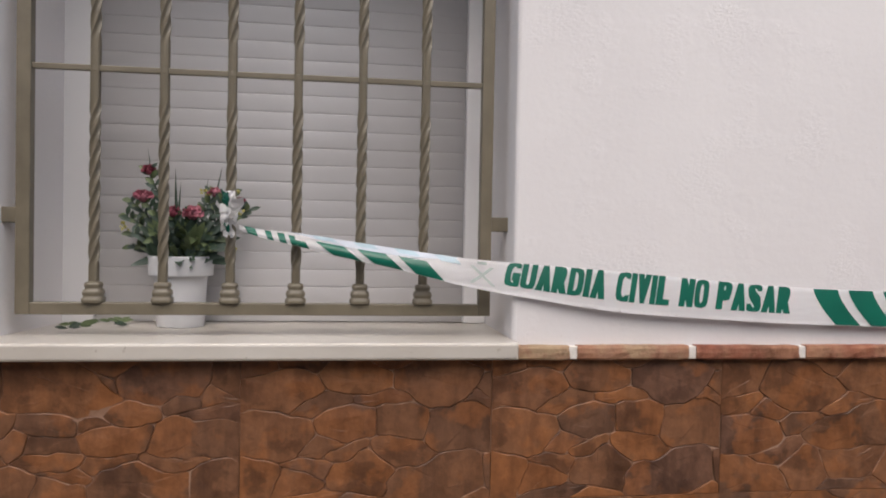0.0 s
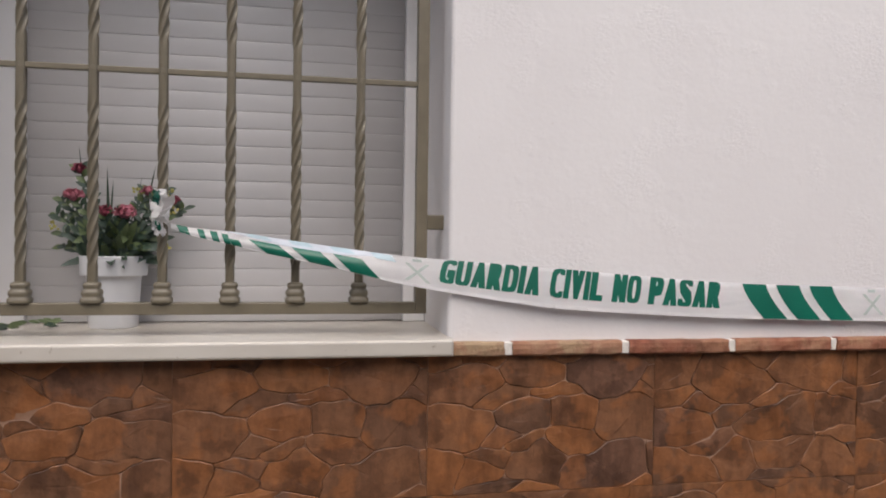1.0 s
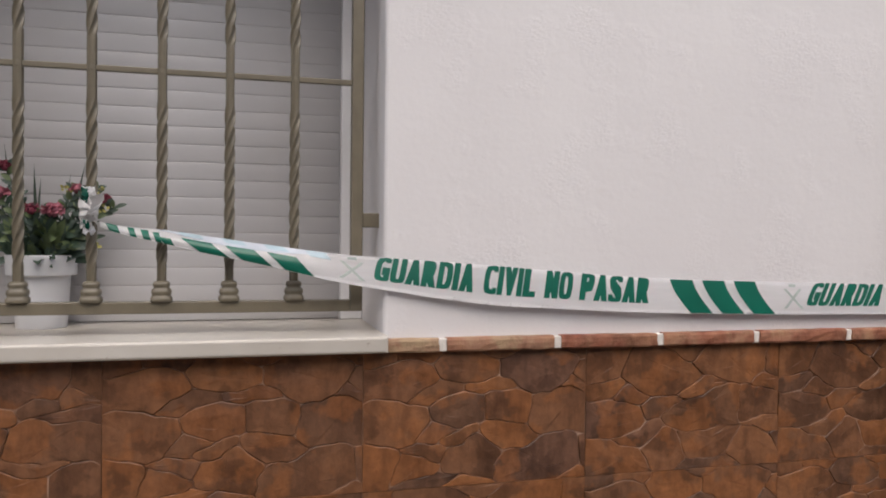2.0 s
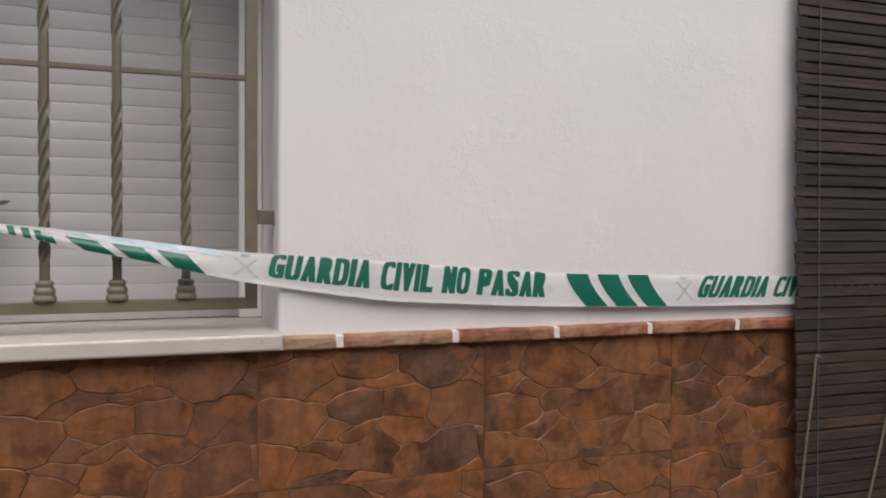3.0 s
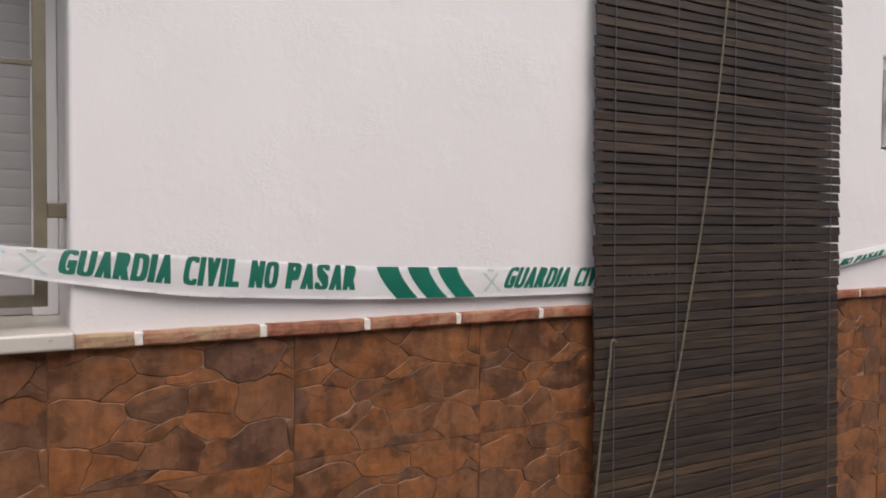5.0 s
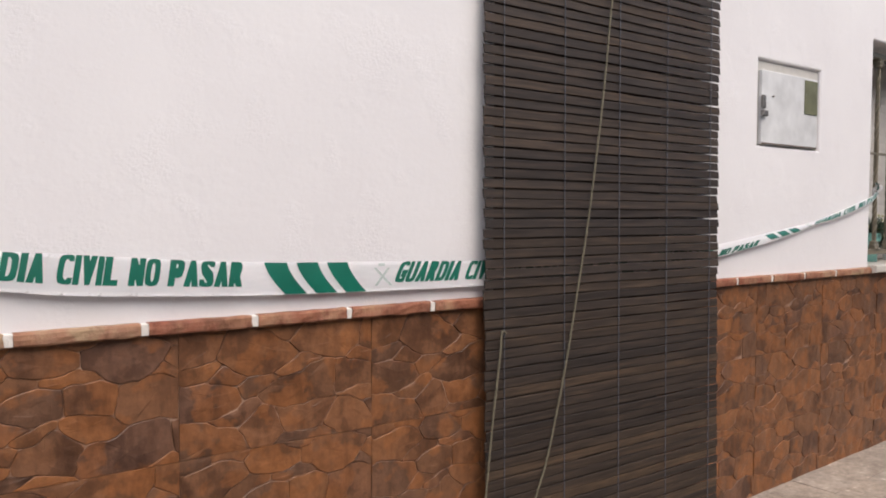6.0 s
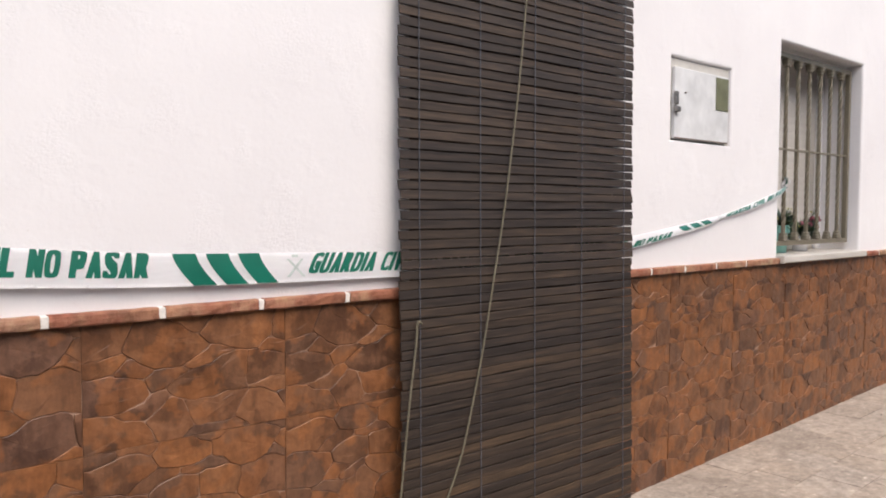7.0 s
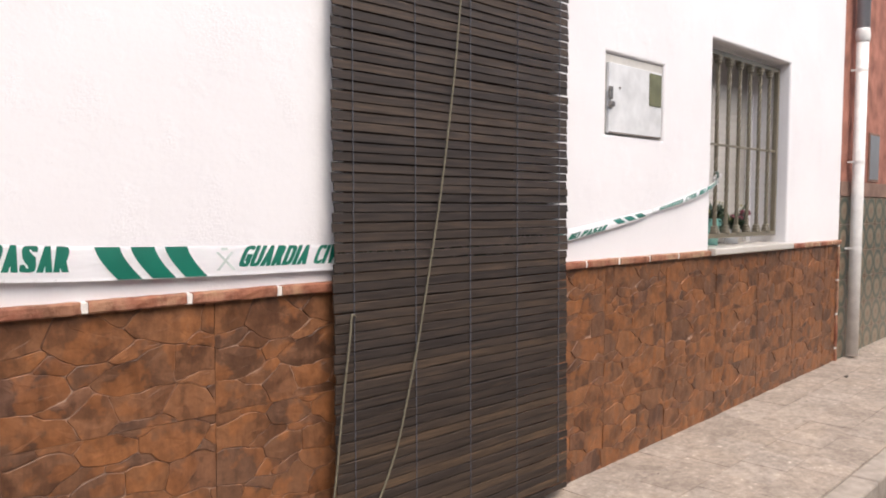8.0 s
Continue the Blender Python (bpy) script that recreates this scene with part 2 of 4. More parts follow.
LEAF_GREY = paint_material("grey_green_leaf", (0.060, 0.090, 0.072), 0.55, 0.3, 40, 0.2)
STEM = paint_material("green_stem", (0.045, 0.075, 0.040), 0.55, 0.3, 40, 0.2)
PETAL = paint_material("burgundy_petal", (0.285, 0.055, 0.090), 0.6, 0.35, 60, 0.2)
PETAL_PINK = paint_material("rose_petal", (0.410, 0.140, 0.185), 0.6, 0.3, 60, 0.2)
BUD = paint_material("yellow_green_bud", (0.360, 0.330, 0.090), 0.6, 0.25, 60, 0.2)
METER = paint_material("worn_white_metal_paint", (0.62, 0.62, 0.62), 0.45, 0.16, 9, 0.15)
METER_FRAME = paint_material("cream_metal_paint", (0.50, 0.475, 0.435), 0.5, 0.12, 12, 0.15)
RUST = paint_material("rusty_iron", (0.10, 0.062, 0.040), 0.7, 0.4, 60, 0.4)
LATCH = paint_material("worn_grey_metal", (0.20, 0.19, 0.18), 0.45, 0.3, 50, 0.3, 0.5, 0.6)
OLIVE_GLASS = paint_material("fogged_olive_window", (0.150, 0.150, 0.085), 0.25, 0.2, 12, 0.05)
TERRACOTTA = paint_material("terracotta_wall_paint", (0.31, 0.135, 0.098), 0.85, 0.42, 6, 0.5, 0.2)
BAND = paint_material("dull_brown_paint", (0.205, 0.130, 0.100), 0.85, 0.25, 8, 0.4, 0.2)
PIPE_WHITE = paint_material("white_pipe_paint", (0.74, 0.715, 0.68), 0.5, 0.16, 9, 0.2)
PIPE_GREY = paint_material("grey_pipe_plastic", (0.34, 0.35, 0.37), 0.45, 0.1, 10, 0.1)
TILE = tile_material()
PAVER = paver_material()
KERB = paint_material("grey_kerb_stone", (0.24, 0.225, 0.205), 0.85, 0.22, 14, 0.5, 0.2)
KERB_STONE = paint_material("pale_kerb_stone", (0.335, 0.285, 0.240), 0.85, 0.22, 14, 0.5, 0.2)
JOINT = paint_material("sandy_joint", (0.225, 0.190, 0.157), 0.95, 0.25, 30, 0.5, 0.2)
ASPHALT = asphalt_material()
DOOR = paint_material("dark_door_wood", (0.06, 0.04, 0.03), 0.5, 0.2, 10, 0.1)
GLASS_GREY = paint_material("dull_grey_window", (0.16, 0.16, 0.175), 0.30, 0.15, 6, 0.02)


# ---------------------------------------------------------------- mesh helpers
def mesh_of(name, bm, material, smooth=False):
    me = bpy.data.meshes.new(name)
    bmesh.ops.recalc_face_normals(bm, faces=bm.faces)
    bm.to_mesh(me)
    bm.free()
    me.materials.append(material)
    if smooth:
        me.polygons.foreach_set("use_smooth", [True] * len(me.polygons))
    return me


def part(name, bm, material, parent=None, label="", smooth=False):
    me = bm if isinstance(bm, bpy.types.Mesh) else mesh_of(name, bm, material, smooth)
    ob = new(name, me)
    ob.parent = parent
    if label:
        ob["label"] = label
    return ob


def holder(name, at, label, category, group="", kind=""):
    e = new(name)
    e.location = at
    e.empty_display_size = 0.05
    return tagged(e, label, category, group, kind)


def add_box(bm, a, b, bevel=0.0, seg=2):
    r = bmesh.ops.create_cube(bm, size=1)
    for v in r["verts"]:
        v.co = [a[k] + (v.co[k] + 0.5) * (b[k] - a[k]) for k in range(3)]
    if bevel:
        edges = list({e for v in r["verts"] for e in v.link_edges})
        bmesh.ops.bevel(bm, geom=edges, offset=bevel, segments=seg, affect="EDGES", profile=0.5)
    return bm


def box(a, b, bevel=0.0, seg=2):
    return add_box(bmesh.new(), a, b, bevel, seg)


def tube(points, radii, sides=8, cap=True, bm=None):
    bm = bm or bmesh.new()
    rings = []
    pts = [Vector(p) for p in points]
    for k, p in enumerate(pts):
        d = (pts[min(k + 1, len(pts) - 1)] - pts[max(k - 1, 0)]).normalized()
        side = d.cross(Vector((0, 0, 1)))
        if side.length < 0.05:
            side = d.cross(Vector((1, 0, 0)))
        side.normalize()
        up = side.cross(d)
        r = radii[k] if isinstance(radii, (list, tuple)) else radii
        rings.append([bm.verts.new(p + r * (math.cos(2 * math.pi * q / sides) * side + math.sin(2 * math.pi * q / sides) * up))
                      for q in range(sides)])
    for a, b in zip(rings, rings[1:]):
        for q in range(sides):
            bm.faces.new((a[q], a[(q + 1) % sides], b[(q + 1) % sides], b[q]))
    if cap:
        bm.faces.new(rings[0][::-1])
        bm.faces.new(rings[-1])
    return bm


def lathe(profile, sides=24, square=0.0, close=True):
    """profile: (radius, z) rows; square > 0 pulls the section towards a rounded square."""
    bm = bmesh.new()
    rings = []
    for r, z in profile:
        ring = []
        for q in range(sides):
            a = 2 * math.pi * (q + 0.5) / sides
            c, s = math.cos(a), math.sin(a)
            k = 1.0
            if square:
                k = (1 - square) + square / max(abs(c), abs(s))
            ring.append(bm.verts.new((r * k * c, r * k * s, z)))
        rings.append(ring)
    for a, b in zip(rings, rings[1:]):
        for q in range(sides):
            bm.faces.new((a[q], a[(q + 1) % sides], b[(q + 1) % sides], b[q]))
    if close:
        bm.faces.new(rings[0][::-1])
        bm.faces.new(rings[-1])
    return bm


# ---------------------------------------------------------------- plan
def ground_z(x):
    """The street climbs gently along the house."""
    return -0.152 + 0.0275 * max(-14.0, min(14.0, x))


W1 = (-1.092, -0.018, 0.866, 1.955)      # first window opening: x0, x1, z0, z1
W2 = (3.824, 4.842, 0.866, 1.955)        # second window opening
DOORWAY = (1.435, 2.440, -0.3, 2.06)
BOX = (2.848, 3.336, 1.398, 1.750)       # meter box niche
WALL_END = 5.755
LEDGE = 0.856
DEPTH = 0.32


def facade():
    """One wall sheet with real openings, its front edges rounded as plaster is."""
    xs = sorted({-4.5, W1[0], W1[1], DOORWAY[0], DOORWAY[1], BOX[0], BOX[1], W2[0], W2[1], WALL_END})
    zs = sorted({LEDGE - 0.02, W1[2], BOX[2], BOX[3], W2[3], W1[3], DOORWAY[3], 6.2})
    holes = [W1, W2, (DOORWAY[0], DOORWAY[1], 0.80, DOORWAY[3]), BOX]

    def is_hole(i, j):
        cx, cz = (xs[i] + xs[i + 1]) / 2, (zs[j] + zs[j + 1]) / 2
        return any(h[0] < cx < h[1] and h[2] < cz < h[3] for h in holes)

    bm = bmesh.new()
    vf = [[bm.verts.new((x, 0, z)) for z in zs] for x in xs]
    # the left cheek of the first window is splayed
    vb = [[bm.verts.new((x + (0.085 if x == W1[0] else 0.0), DEPTH + 0.12, z)) for z in zs] for x in xs]
    nx, nz = len(xs) - 1, len(zs) - 1
    solid = lambda i, j: 0 <= i < nx and 0 <= j < nz and not is_hole(i, j)
    round_edges = []
    for i in range(nx):
        for j in range(nz):
            if not solid(i, j):
                continue
            bm.faces.new((vf[i][j], vf[i + 1][j], vf[i + 1][j + 1], vf[i][j + 1]))
            bm.faces.new((vb[i][j + 1], vb[i + 1][j + 1], vb[i + 1][j], vb[i][j]))
            for di, dj, a, b in ((-1, 0, (i, j), (i, j + 1)), (1, 0, (i + 1, j), (i + 1, j + 1)),
                                 (0, -1, (i, j), (i + 1, j)), (0, 1, (i, j + 1), (i + 1, j + 1))):
                if not solid(i + di, j + dj):
                    bm.faces.new((vf[a[0]][a[1]], vf[b[0]][b[1]], vb[b[0]][b[1]], vb[a[0]][a[1]]))
                    if 0 <= i + di < nx and 0 <= j + dj < nz:
                        round_edges.append(bm.edges.get((vf[a[0]][a[1]], vf[b[0]][b[1]])))
    bmesh.ops.recalc_face_normals(bm, faces=bm.faces)
    bmesh.ops.bevel(bm, geom=[e for e in round_edges if e], offset=0.012, segments=4, affect="EDGES", profile=0.5)
    wall = part("wall_front", bm, PLASTER)
    for p in wall.data.polygons:
        p.use_smooth = False
    tagged(wall, "rough white painted plaster house wall", "wall", kind="structure")
    return wall


wall_front = facade()


def slanted_sheet(name, x0, x1, y0, y1, dz, thick, material, label, category):
    bm = bmesh.new()
    xs = [x0] + [x for x in (-14.0, 14.0) if x0 < x < x1] + [x1]
    for xa, xb in zip(xs, xs[1:]):
        pts = []
        for x, y in ((xa, y0), (xb, y0), (xb, y1), (xa, y1)):
            pts.append((x, y, ground_z(x) + dz))
        top = [bm.verts.new(p) for p in pts]
        low = [bm.verts.new((p[0], p[1], p[2] - thick)) for p in pts]
        bm.faces.new(top)
        bm.faces.new(low[::-1])
        for k in range(4):
            bm.faces.new((top[k], low[k], low[(k + 1) % 4], top[(k + 1) % 4]))
    bmesh.ops.remove_doubles(bm, verts=bm.verts, dist=1e-4)
    ob = part(name, bm, material)
    return tagged(ob, label, category, kind="structure")


KERB_Y = -0.938
road = slanted_sheet("ground", -900, 900, -900, 900, -0.13, 0.3, ASPHALT, "grey asphalt street running along the house", "road")
pavement = slanted_sheet("pavement", -4.5, 16, KERB_Y + 0.11, 0.02, -0.006, 0.12, JOINT, "worn pale cement pavement beside the house wall", "pavement")


def plain_wall(name, a, b, material, label):
    ob = part(name, box(a, b), material)
    return tagged(ob, label, "wall", kind="structure")


# plain walls that close the street behind the camera and the room behind the openings
# the street-side wall is never in view, added to temper the frontal light
plain_wall("wall_added_opposite", (-12, -7.6, -0.6), (18, -7.3, 4.6), KERB, "unseen plain wall added across the street to shape the light")
plain_wall("wall_back", (-4.5, DEPTH + 0.14, -0.3), (WALL_END, DEPTH + 0.24, 6.2), PLASTER, "plain inner wall behind the openings")
door_1 = part("door_1", box((DOORWAY[0] + 0.01, 0.16, -0.12), (DOORWAY[1] - 0.01, 0.20, DOORWAY[3] - 0.01), 0.004), DOOR)
tagged(door_1, "closed dark wooden door behind the hanging blind", "door", kind="structure")


def niche_back():
    ob = part("wall_niche", box((BOX[0] - 0.02, 0.06, BOX[2] - 0.02), (BOX[1] + 0.02, 0.075, BOX[3] + 0.02)), PLASTER)
    tagged(ob, "white plaster back of the meter niche", "wall", kind="structure")


niche_back()


# ---------------------------------------------------------------- sills
def sill(name, x0, x1, label):
    bm = bmesh.new()
    add_box(bm, (x0, -0.046, 0.8300), (x1, DEPTH + 0.01, 0.8665))
    front = [e for e in bm.edges if all(v.co.y < 0 for v in e.verts)]
    bmesh.ops.bevel(bm, geom=front, offset=0.007, segments=4, affect="EDGES", profile=0.5)
    ob = part(name, bm, MARBLE)
    return tagged(ob, label, "window sill", kind="structure")


sill("window_sill_1", -1.17, -0.014, "cream polished marble sill under the grilled window")
sill("window_sill_2", W2[0] - 0.01, W2[1] + 0.01, "cream polished marble sill under the far window")


# ---------------------------------------------------------------- windows with roller shutters
def shutter_slat(width, pitch, material):
    bm = bmesh.new()
    prof = [(0.0000, 0.0), (-0.0003, 0.0003), (-0.0007, pitch * 0.10), (-0.0013, pitch * 0.35), (-0.0015, pitch * 0.55), (-0.0012, pitch * 0.8),
            (-0.0007, pitch - 0.0040), (-0.0003, pitch - 0.0010), (0.0000, pitch - 0.0001)]
    a = [bm.verts.new((0, y, z)) for y, z in prof]
    b = [bm.verts.new((width, y, z)) for y, z in prof]
    for k in range(len(prof) - 1):
        bm.faces.new((a[k], b[k], b[k + 1], a[k + 1]))
    bm.faces.new(a)
    bm.faces.new(b[::-1])
    bm.faces.new((a[0], a[-1], b[-1], b[0]))
    me = mesh_of("slat", bm, material)
    for p in me.polygons:
        p.use_smooth = p.normal.y < -0.5
    return me


def window(name, w, label, gl, back, material):
    x0, x1, z0, z1 = w
    root = holder(name, ((x0 + x1) / 2, back, z0), label, "window", kind="structure")
    inv = Matrix.Translation(root.location).inverted()
    gr = 0.058

    def add(nm, bm, m, lab=""):
        ob = part(nm, bm, m, root, lab)
        ob.matrix_parent_inverse = inv
        return ob

    y0, y1 = back - 0.022, back + 0.023
    add("shutter_guide", box((x0 + 0.001, y0, z0 + 0.001), (x0 + gl, y1, z1 - 0.001), 0.003), PVC_FRAME)
    add("shutter_guide", box((x1 - gr, y0, z0 + 0.001), (x1 - 0.001, y1, z1 - 0.001), 0.003), PVC_FRAME)
    pitch = 0.0430
    me = shutter_slat(x1 - x0 - gl - gr, pitch, material)
    z = z0 + 0.0025
    while z < z1:
        s_ob = add("slat", me, material)
        s_ob.location = (x0 + gl, back, z)
        z += pitch
    return root


window("window_1", W1, "window with a closed white roller shutter", 0.128, 0.322, PVC)
window("window_2", W2, "far window with a closed beige roller shutter", 0.080, 0.247, PVC_BEIGE)


# ---------------------------------------------------------------- window grilles
def twisted_bar(z0, z1, zc):
    """Square bar, twisted in two stretches and straight round the crossbar and at both ends."""
    bm = bmesh.new()
    h, c = 0.0091, 0.0020
    sec = []
    for k in range(4):
        ck, sk = ((1, 0), (0, 1), (-1, 0), (0, -1))[k]
        for x, y in ((h, -h + c), (0.74 * h, -0.40 * h), (0.62 * h, 0.0), (0.74 * h, 0.40 * h), (h, h - c)):
            sec.append((x * ck - y * sk, x * sk + y * ck))
    stretches = ((z0 + 0.08, zc - 0.066), (zc + 0.066, z1 - 0.08))
    pitch = 0.18
    zs = [z0]
    n = int((z1 - z0) / 0.0065)
    zs = [z0 + (z1 - z0) * k / n for k in range(n + 1)]
    rings = []
    for z in zs:
        ang = 0.0
        for a, b in stretches:
            turns = round((b - a) / pitch * 4) / 4
            ang += 2 * math.pi * turns * max(0.0, min(1.0, (z - a) / (b - a)))
        ca, sa = math.cos(ang), math.sin(ang)
        rings.append([bm.verts.new((x * ca - y * sa, x * sa + y * ca, z)) for x, y in sec])
    for a, b in zip(rings, rings[1:]):
        for q in range(20):
            bm.faces.new((a[q], a[(q + 1) % 20], b[(q + 1) % 20], b[q]))
    bm.faces.new(rings[0][::-1])
    bm.faces.new(rings[-1])
    me = mesh_of("bar", bm, IRON, True)
    for e in me.edges:
        i, j = e.vertices
        if abs(i - j) == 20 and i % 20 % 5 in (0, 4):
            e.use_edge_sharp = True
    return me


def collar_mesh(flip):
    s = -1 if flip else 1
    prof = [(0.0215, 0.0), (0.0225, 0.003), (0.0225, 0.009), (0.0185, 0.0125), (0.0200, 0.016), (0.0212, 0.0205), (0.0195, 0.026),
            (0.0155, 0.0295), (0.0172, 0.033), (0.0178, 0.037), (0.0160, 0.0415), (0.0110, 0.0435)]
    return mesh_of("collar", lathe([(r, s * z) for r, z in prof], 20, 0.55), IRON, True)


def grille(name, w, bars, zc, zb, zt, label, gap, right):
    x0, x1, z0, z1 = w
    fx0, fx1 = x0 + gap, x1 - right
    root = holder(name, ((x0 + x1) / 2, 0.075, zb), label, "window grille", "grilles before the windows")
    inv = Matrix.Translation(root.location).inverted()

    def add(nm, bm, lab=""):
        ob = part(nm, bm, IRON, root, lab)
        ob.matrix_parent_inverse = inv
        return ob

    y0, y1, t = 0.062, 0.089, 0.0255
    add("frame_bar", box((fx0, y0, zb), (fx0 + t + 0.003, y1, zt), 0.002))
    add("frame_bar", box((fx1 - t, y0, zb), (fx1, y1, zt), 0.002))
    add("frame_bar", box((fx0 + t + 0.0032, y0 + 0.0005, zb), (fx1 - t - 0.0002, y1 - 0.0005, zb + t), 0.002))
    add("frame_bar", box((fx0 + t + 0.0032, y0 + 0.0005, zt - t), (fx1 - t - 0.0002, y1 - 0.0005, zt), 0.002))
    add("crossbar", box((fx0 + t, 0.0685, zc - 0.006), (fx1 - t, 0.0825, zc + 0.006), 0.0015))
    for za in (zc - 0.308, zc + 0.308):
        add("bracket", box((fx1 - 0.001, 0.067, za - 0.0165), (x1 + 0.004, 0.081, za + 0.0165), 0.003))
        add("bracket", box((x0 - 0.004, 0.067, za - 0.0165), (fx0 + 0.001, 0.081, za + 0.0165), 0.003))
    bar_me = twisted_bar(zb + t - 0.001, zt - t + 0.001, zc)
    low, high = collar_mesh(False), collar_mesh(True)
    for k, x in enumerate(bars):
        b = add("bar", bar_me)
        b.location = (x, 0.0755, 0)
        c1 = add("collar", low)
        c1.location = (x, 0.0755, zb + t)
        c2 = add("collar", high)
        c2.location = (x, 0.0755, zt - t)
    return root


BARS1 = [-0.900 + 0.1386 * k for k in range(6)]
BARS2 = [4.040 + 0.1345 * k for k in range(6)]
grille("window_grille", W1, BARS1, 1.424, 0.911, 1.928, "olive grey painted iron grille of twisted bars", 0.041, 0.038)
grille("window_grille", W2, BARS2, 1.424, 0.911, 1.928, "olive grey painted iron grille of twisted bars on the far window", 0.036, 0.010)


# ---------------------------------------------------------------- hanging slatted blind
def door_blind():
    x0, x1, zt = 1.356, 2.512, 2.26
    root = holder("door_blind", ((x0 + x1) / 2, -0.045, zt), "dark brown wooden slatted blind hanging over the doorway", "blind")
    inv = Matrix.Translation(root.location).inverted()
    rng = random.Random(4)

    def hang(z):
        return -0.038 - 0.022 * (1 - z / zt) ** 1.5

    def make_slat(kind):
        bm = bmesh.new()
        n, h = 10, 0.0287
        r = random.Random(kind)
        rings = []
        for k in range(n + 1):
            x = (x1 - x0) * k / n
            sag = 0.0016 * math.sin(math.pi * k / n) * r.uniform(-1, 1) + r.uniform(-0.0005, 0.0005)
            ring = [(x, -0.0028, sag + 0.001), (x, -0.0035, sag + 0.003), (x, -0.0035, sag + h - 0.003), (x, -0.0028, sag + h - 0.001),
                    (x, 0.0008, sag + h), (x, 0.0008, sag)]
            rings.append([bm.verts.new(p) for p in ring])
        for a, b in zip(rings, rings[1:]):
            for q in range(6):
                bm.faces.new((a[q], a[(q + 1) % 6], b[(q + 1) % 6], b[q]))
        bm.faces.new(rings[0][::-1])
        bm.faces.new(rings[-1])
        return mesh_of("slat", bm, WOOD)

    kinds = [make_slat(k) for k in range(6)]
    pitch, z = 0.0304, -0.030
    levels = []
    while z < zt - 0.02:
        s_ob = part("slat", kinds[rng.randrange(6)], WOOD, root)
        s_ob.matrix_parent_inverse = inv
        s_ob.location = (x0 + rng.uniform(-0.0045, 0.0045), hang(z) + rng.uniform(-0.0015, 0.0015), z + rng.uniform(-0.001, 0.001))
        lower = max(0.0, min(1.0, (1.05 - z) / 0.7))      # the slats hang steeper towards the ground
        s_ob.rotation_euler = (radians(rng.uniform(-11, -6) + 9 * lower), radians(rng.uniform(-0.12, 0.12)), 0)
        levels.append(z)
        z += pitch
    head = part("head_rail", box((x0 - 0.01, -0.055, zt - 0.01), (x1 + 0.01, -0.008, zt + 0.035), 0.004), WOOD, root)
    head.matrix_parent_inverse = inv
    foot = part("bottom_rail", box((x0, hang(-0.04) - 0.006, -0.054), (x1, hang(-0.04) + 0.006, -0.033), 0.003), WOOD, root)
    foot.matrix_parent_inverse = inv
    for x in (1.427, 1.682, 1.942, 2.196, 2.452):
        pts, k = [], 0
        for z in levels:
            wob = 0.0005 * math.sin(z * 90 + x * 7)
            pts.append((x + wob, hang(z) - 0.0060, z + 0.006))
            pts.append((x - wob, hang(z + 0.013) - 0.0068, z + 0.019))
        st = part("ladder_string", tube(pts, 0.0017, 5), STRING, root, "blue grey ladder string", True)
        st.matrix_parent_inverse = inv
    pull = [(1.957, -0.054, 2.241), (1.923, -0.056, 2.021), (1.885, -0.058, 1.794), (1.852, -0.061, 1.537), (1.815, -0.063, 1.297), (1.775, -0.065, 1.07), (1.729, -0.067, 0.858), (1.687, -0.069, 0.667), (1.636, -0.071, 0.474), (1.582, -0.073, 0.302), (1.499, -0.074, 0.138), (1.425, -0.075, 0.038), (1.363, -0.075, 0.01), (1.332, -0.075, 0.059), (1.33, -0.074, 0.169), (1.343, -0.073, 0.256), (1.374, -0.071, 0.505), (1.401, -0.069, 0.687), (1.407, -0.068, 0.748), (1.416, -0.068, 0.755), (1.424, -0.068, 0.748)]
    fine = []
    for k in range(len(pull) - 1):
        p0, p1, p2, p3 = (Vector(pull[max(0, min(len(pull) - 1, k + d))]) for d in (-1, 0, 1, 2))
        for q in range(5):
            u = q / 5
            fine.append(0.5 * (2 * p1 + (p2 - p0) * u + (2 * p0 - 5 * p1 + 4 * p2 - p3) * u * u + (3 * p1 - p0 - 3 * p2 + p3) * u ** 3))
    fine.append(Vector(pull[-1]))
    c = part("pull_cord", tube(fine, 0.0034, 6), CORD, root, "olive beige pull cord", True)
    c.matrix_parent_inverse = inv
    return root


door_blind()


# ---------------------------------------------------------------- barrier tape
def curve_through(rows, x):
    """Smooth value at x through rows of (x, value...)."""
    k = 0
    while k < len(rows) - 2 and x > rows[k + 1][0]:
        k += 1
    a, b = rows[k], rows[k + 1]
    u = max(0.0, min(1.0, (x - a[0]) / (b[0] - a[0])))
    pa, pb = rows[max(k - 1, 0)], rows[min(k + 2, len(rows) - 1)]
    out = []
    for q in range(1, len(a)):
        d = b[0] - a[0]
        ma = (b[q] - pa[q]) / max(b[0] - pa[0], 1e-6) * d
        mb = (pb[q] - a[q]) / max(pb[0] - a[0], 1e-6) * d
        h00, h10 = 2 * u ** 3 - 3 * u * u + 1, u ** 3 - 2 * u * u + u
        h01, h11 = -2 * u ** 3 + 3 * u * u, u ** 3 - u * u
        out.append(h00 * a[q] + h10 * ma + h01 * b[q] + h11 * mb)
    return out


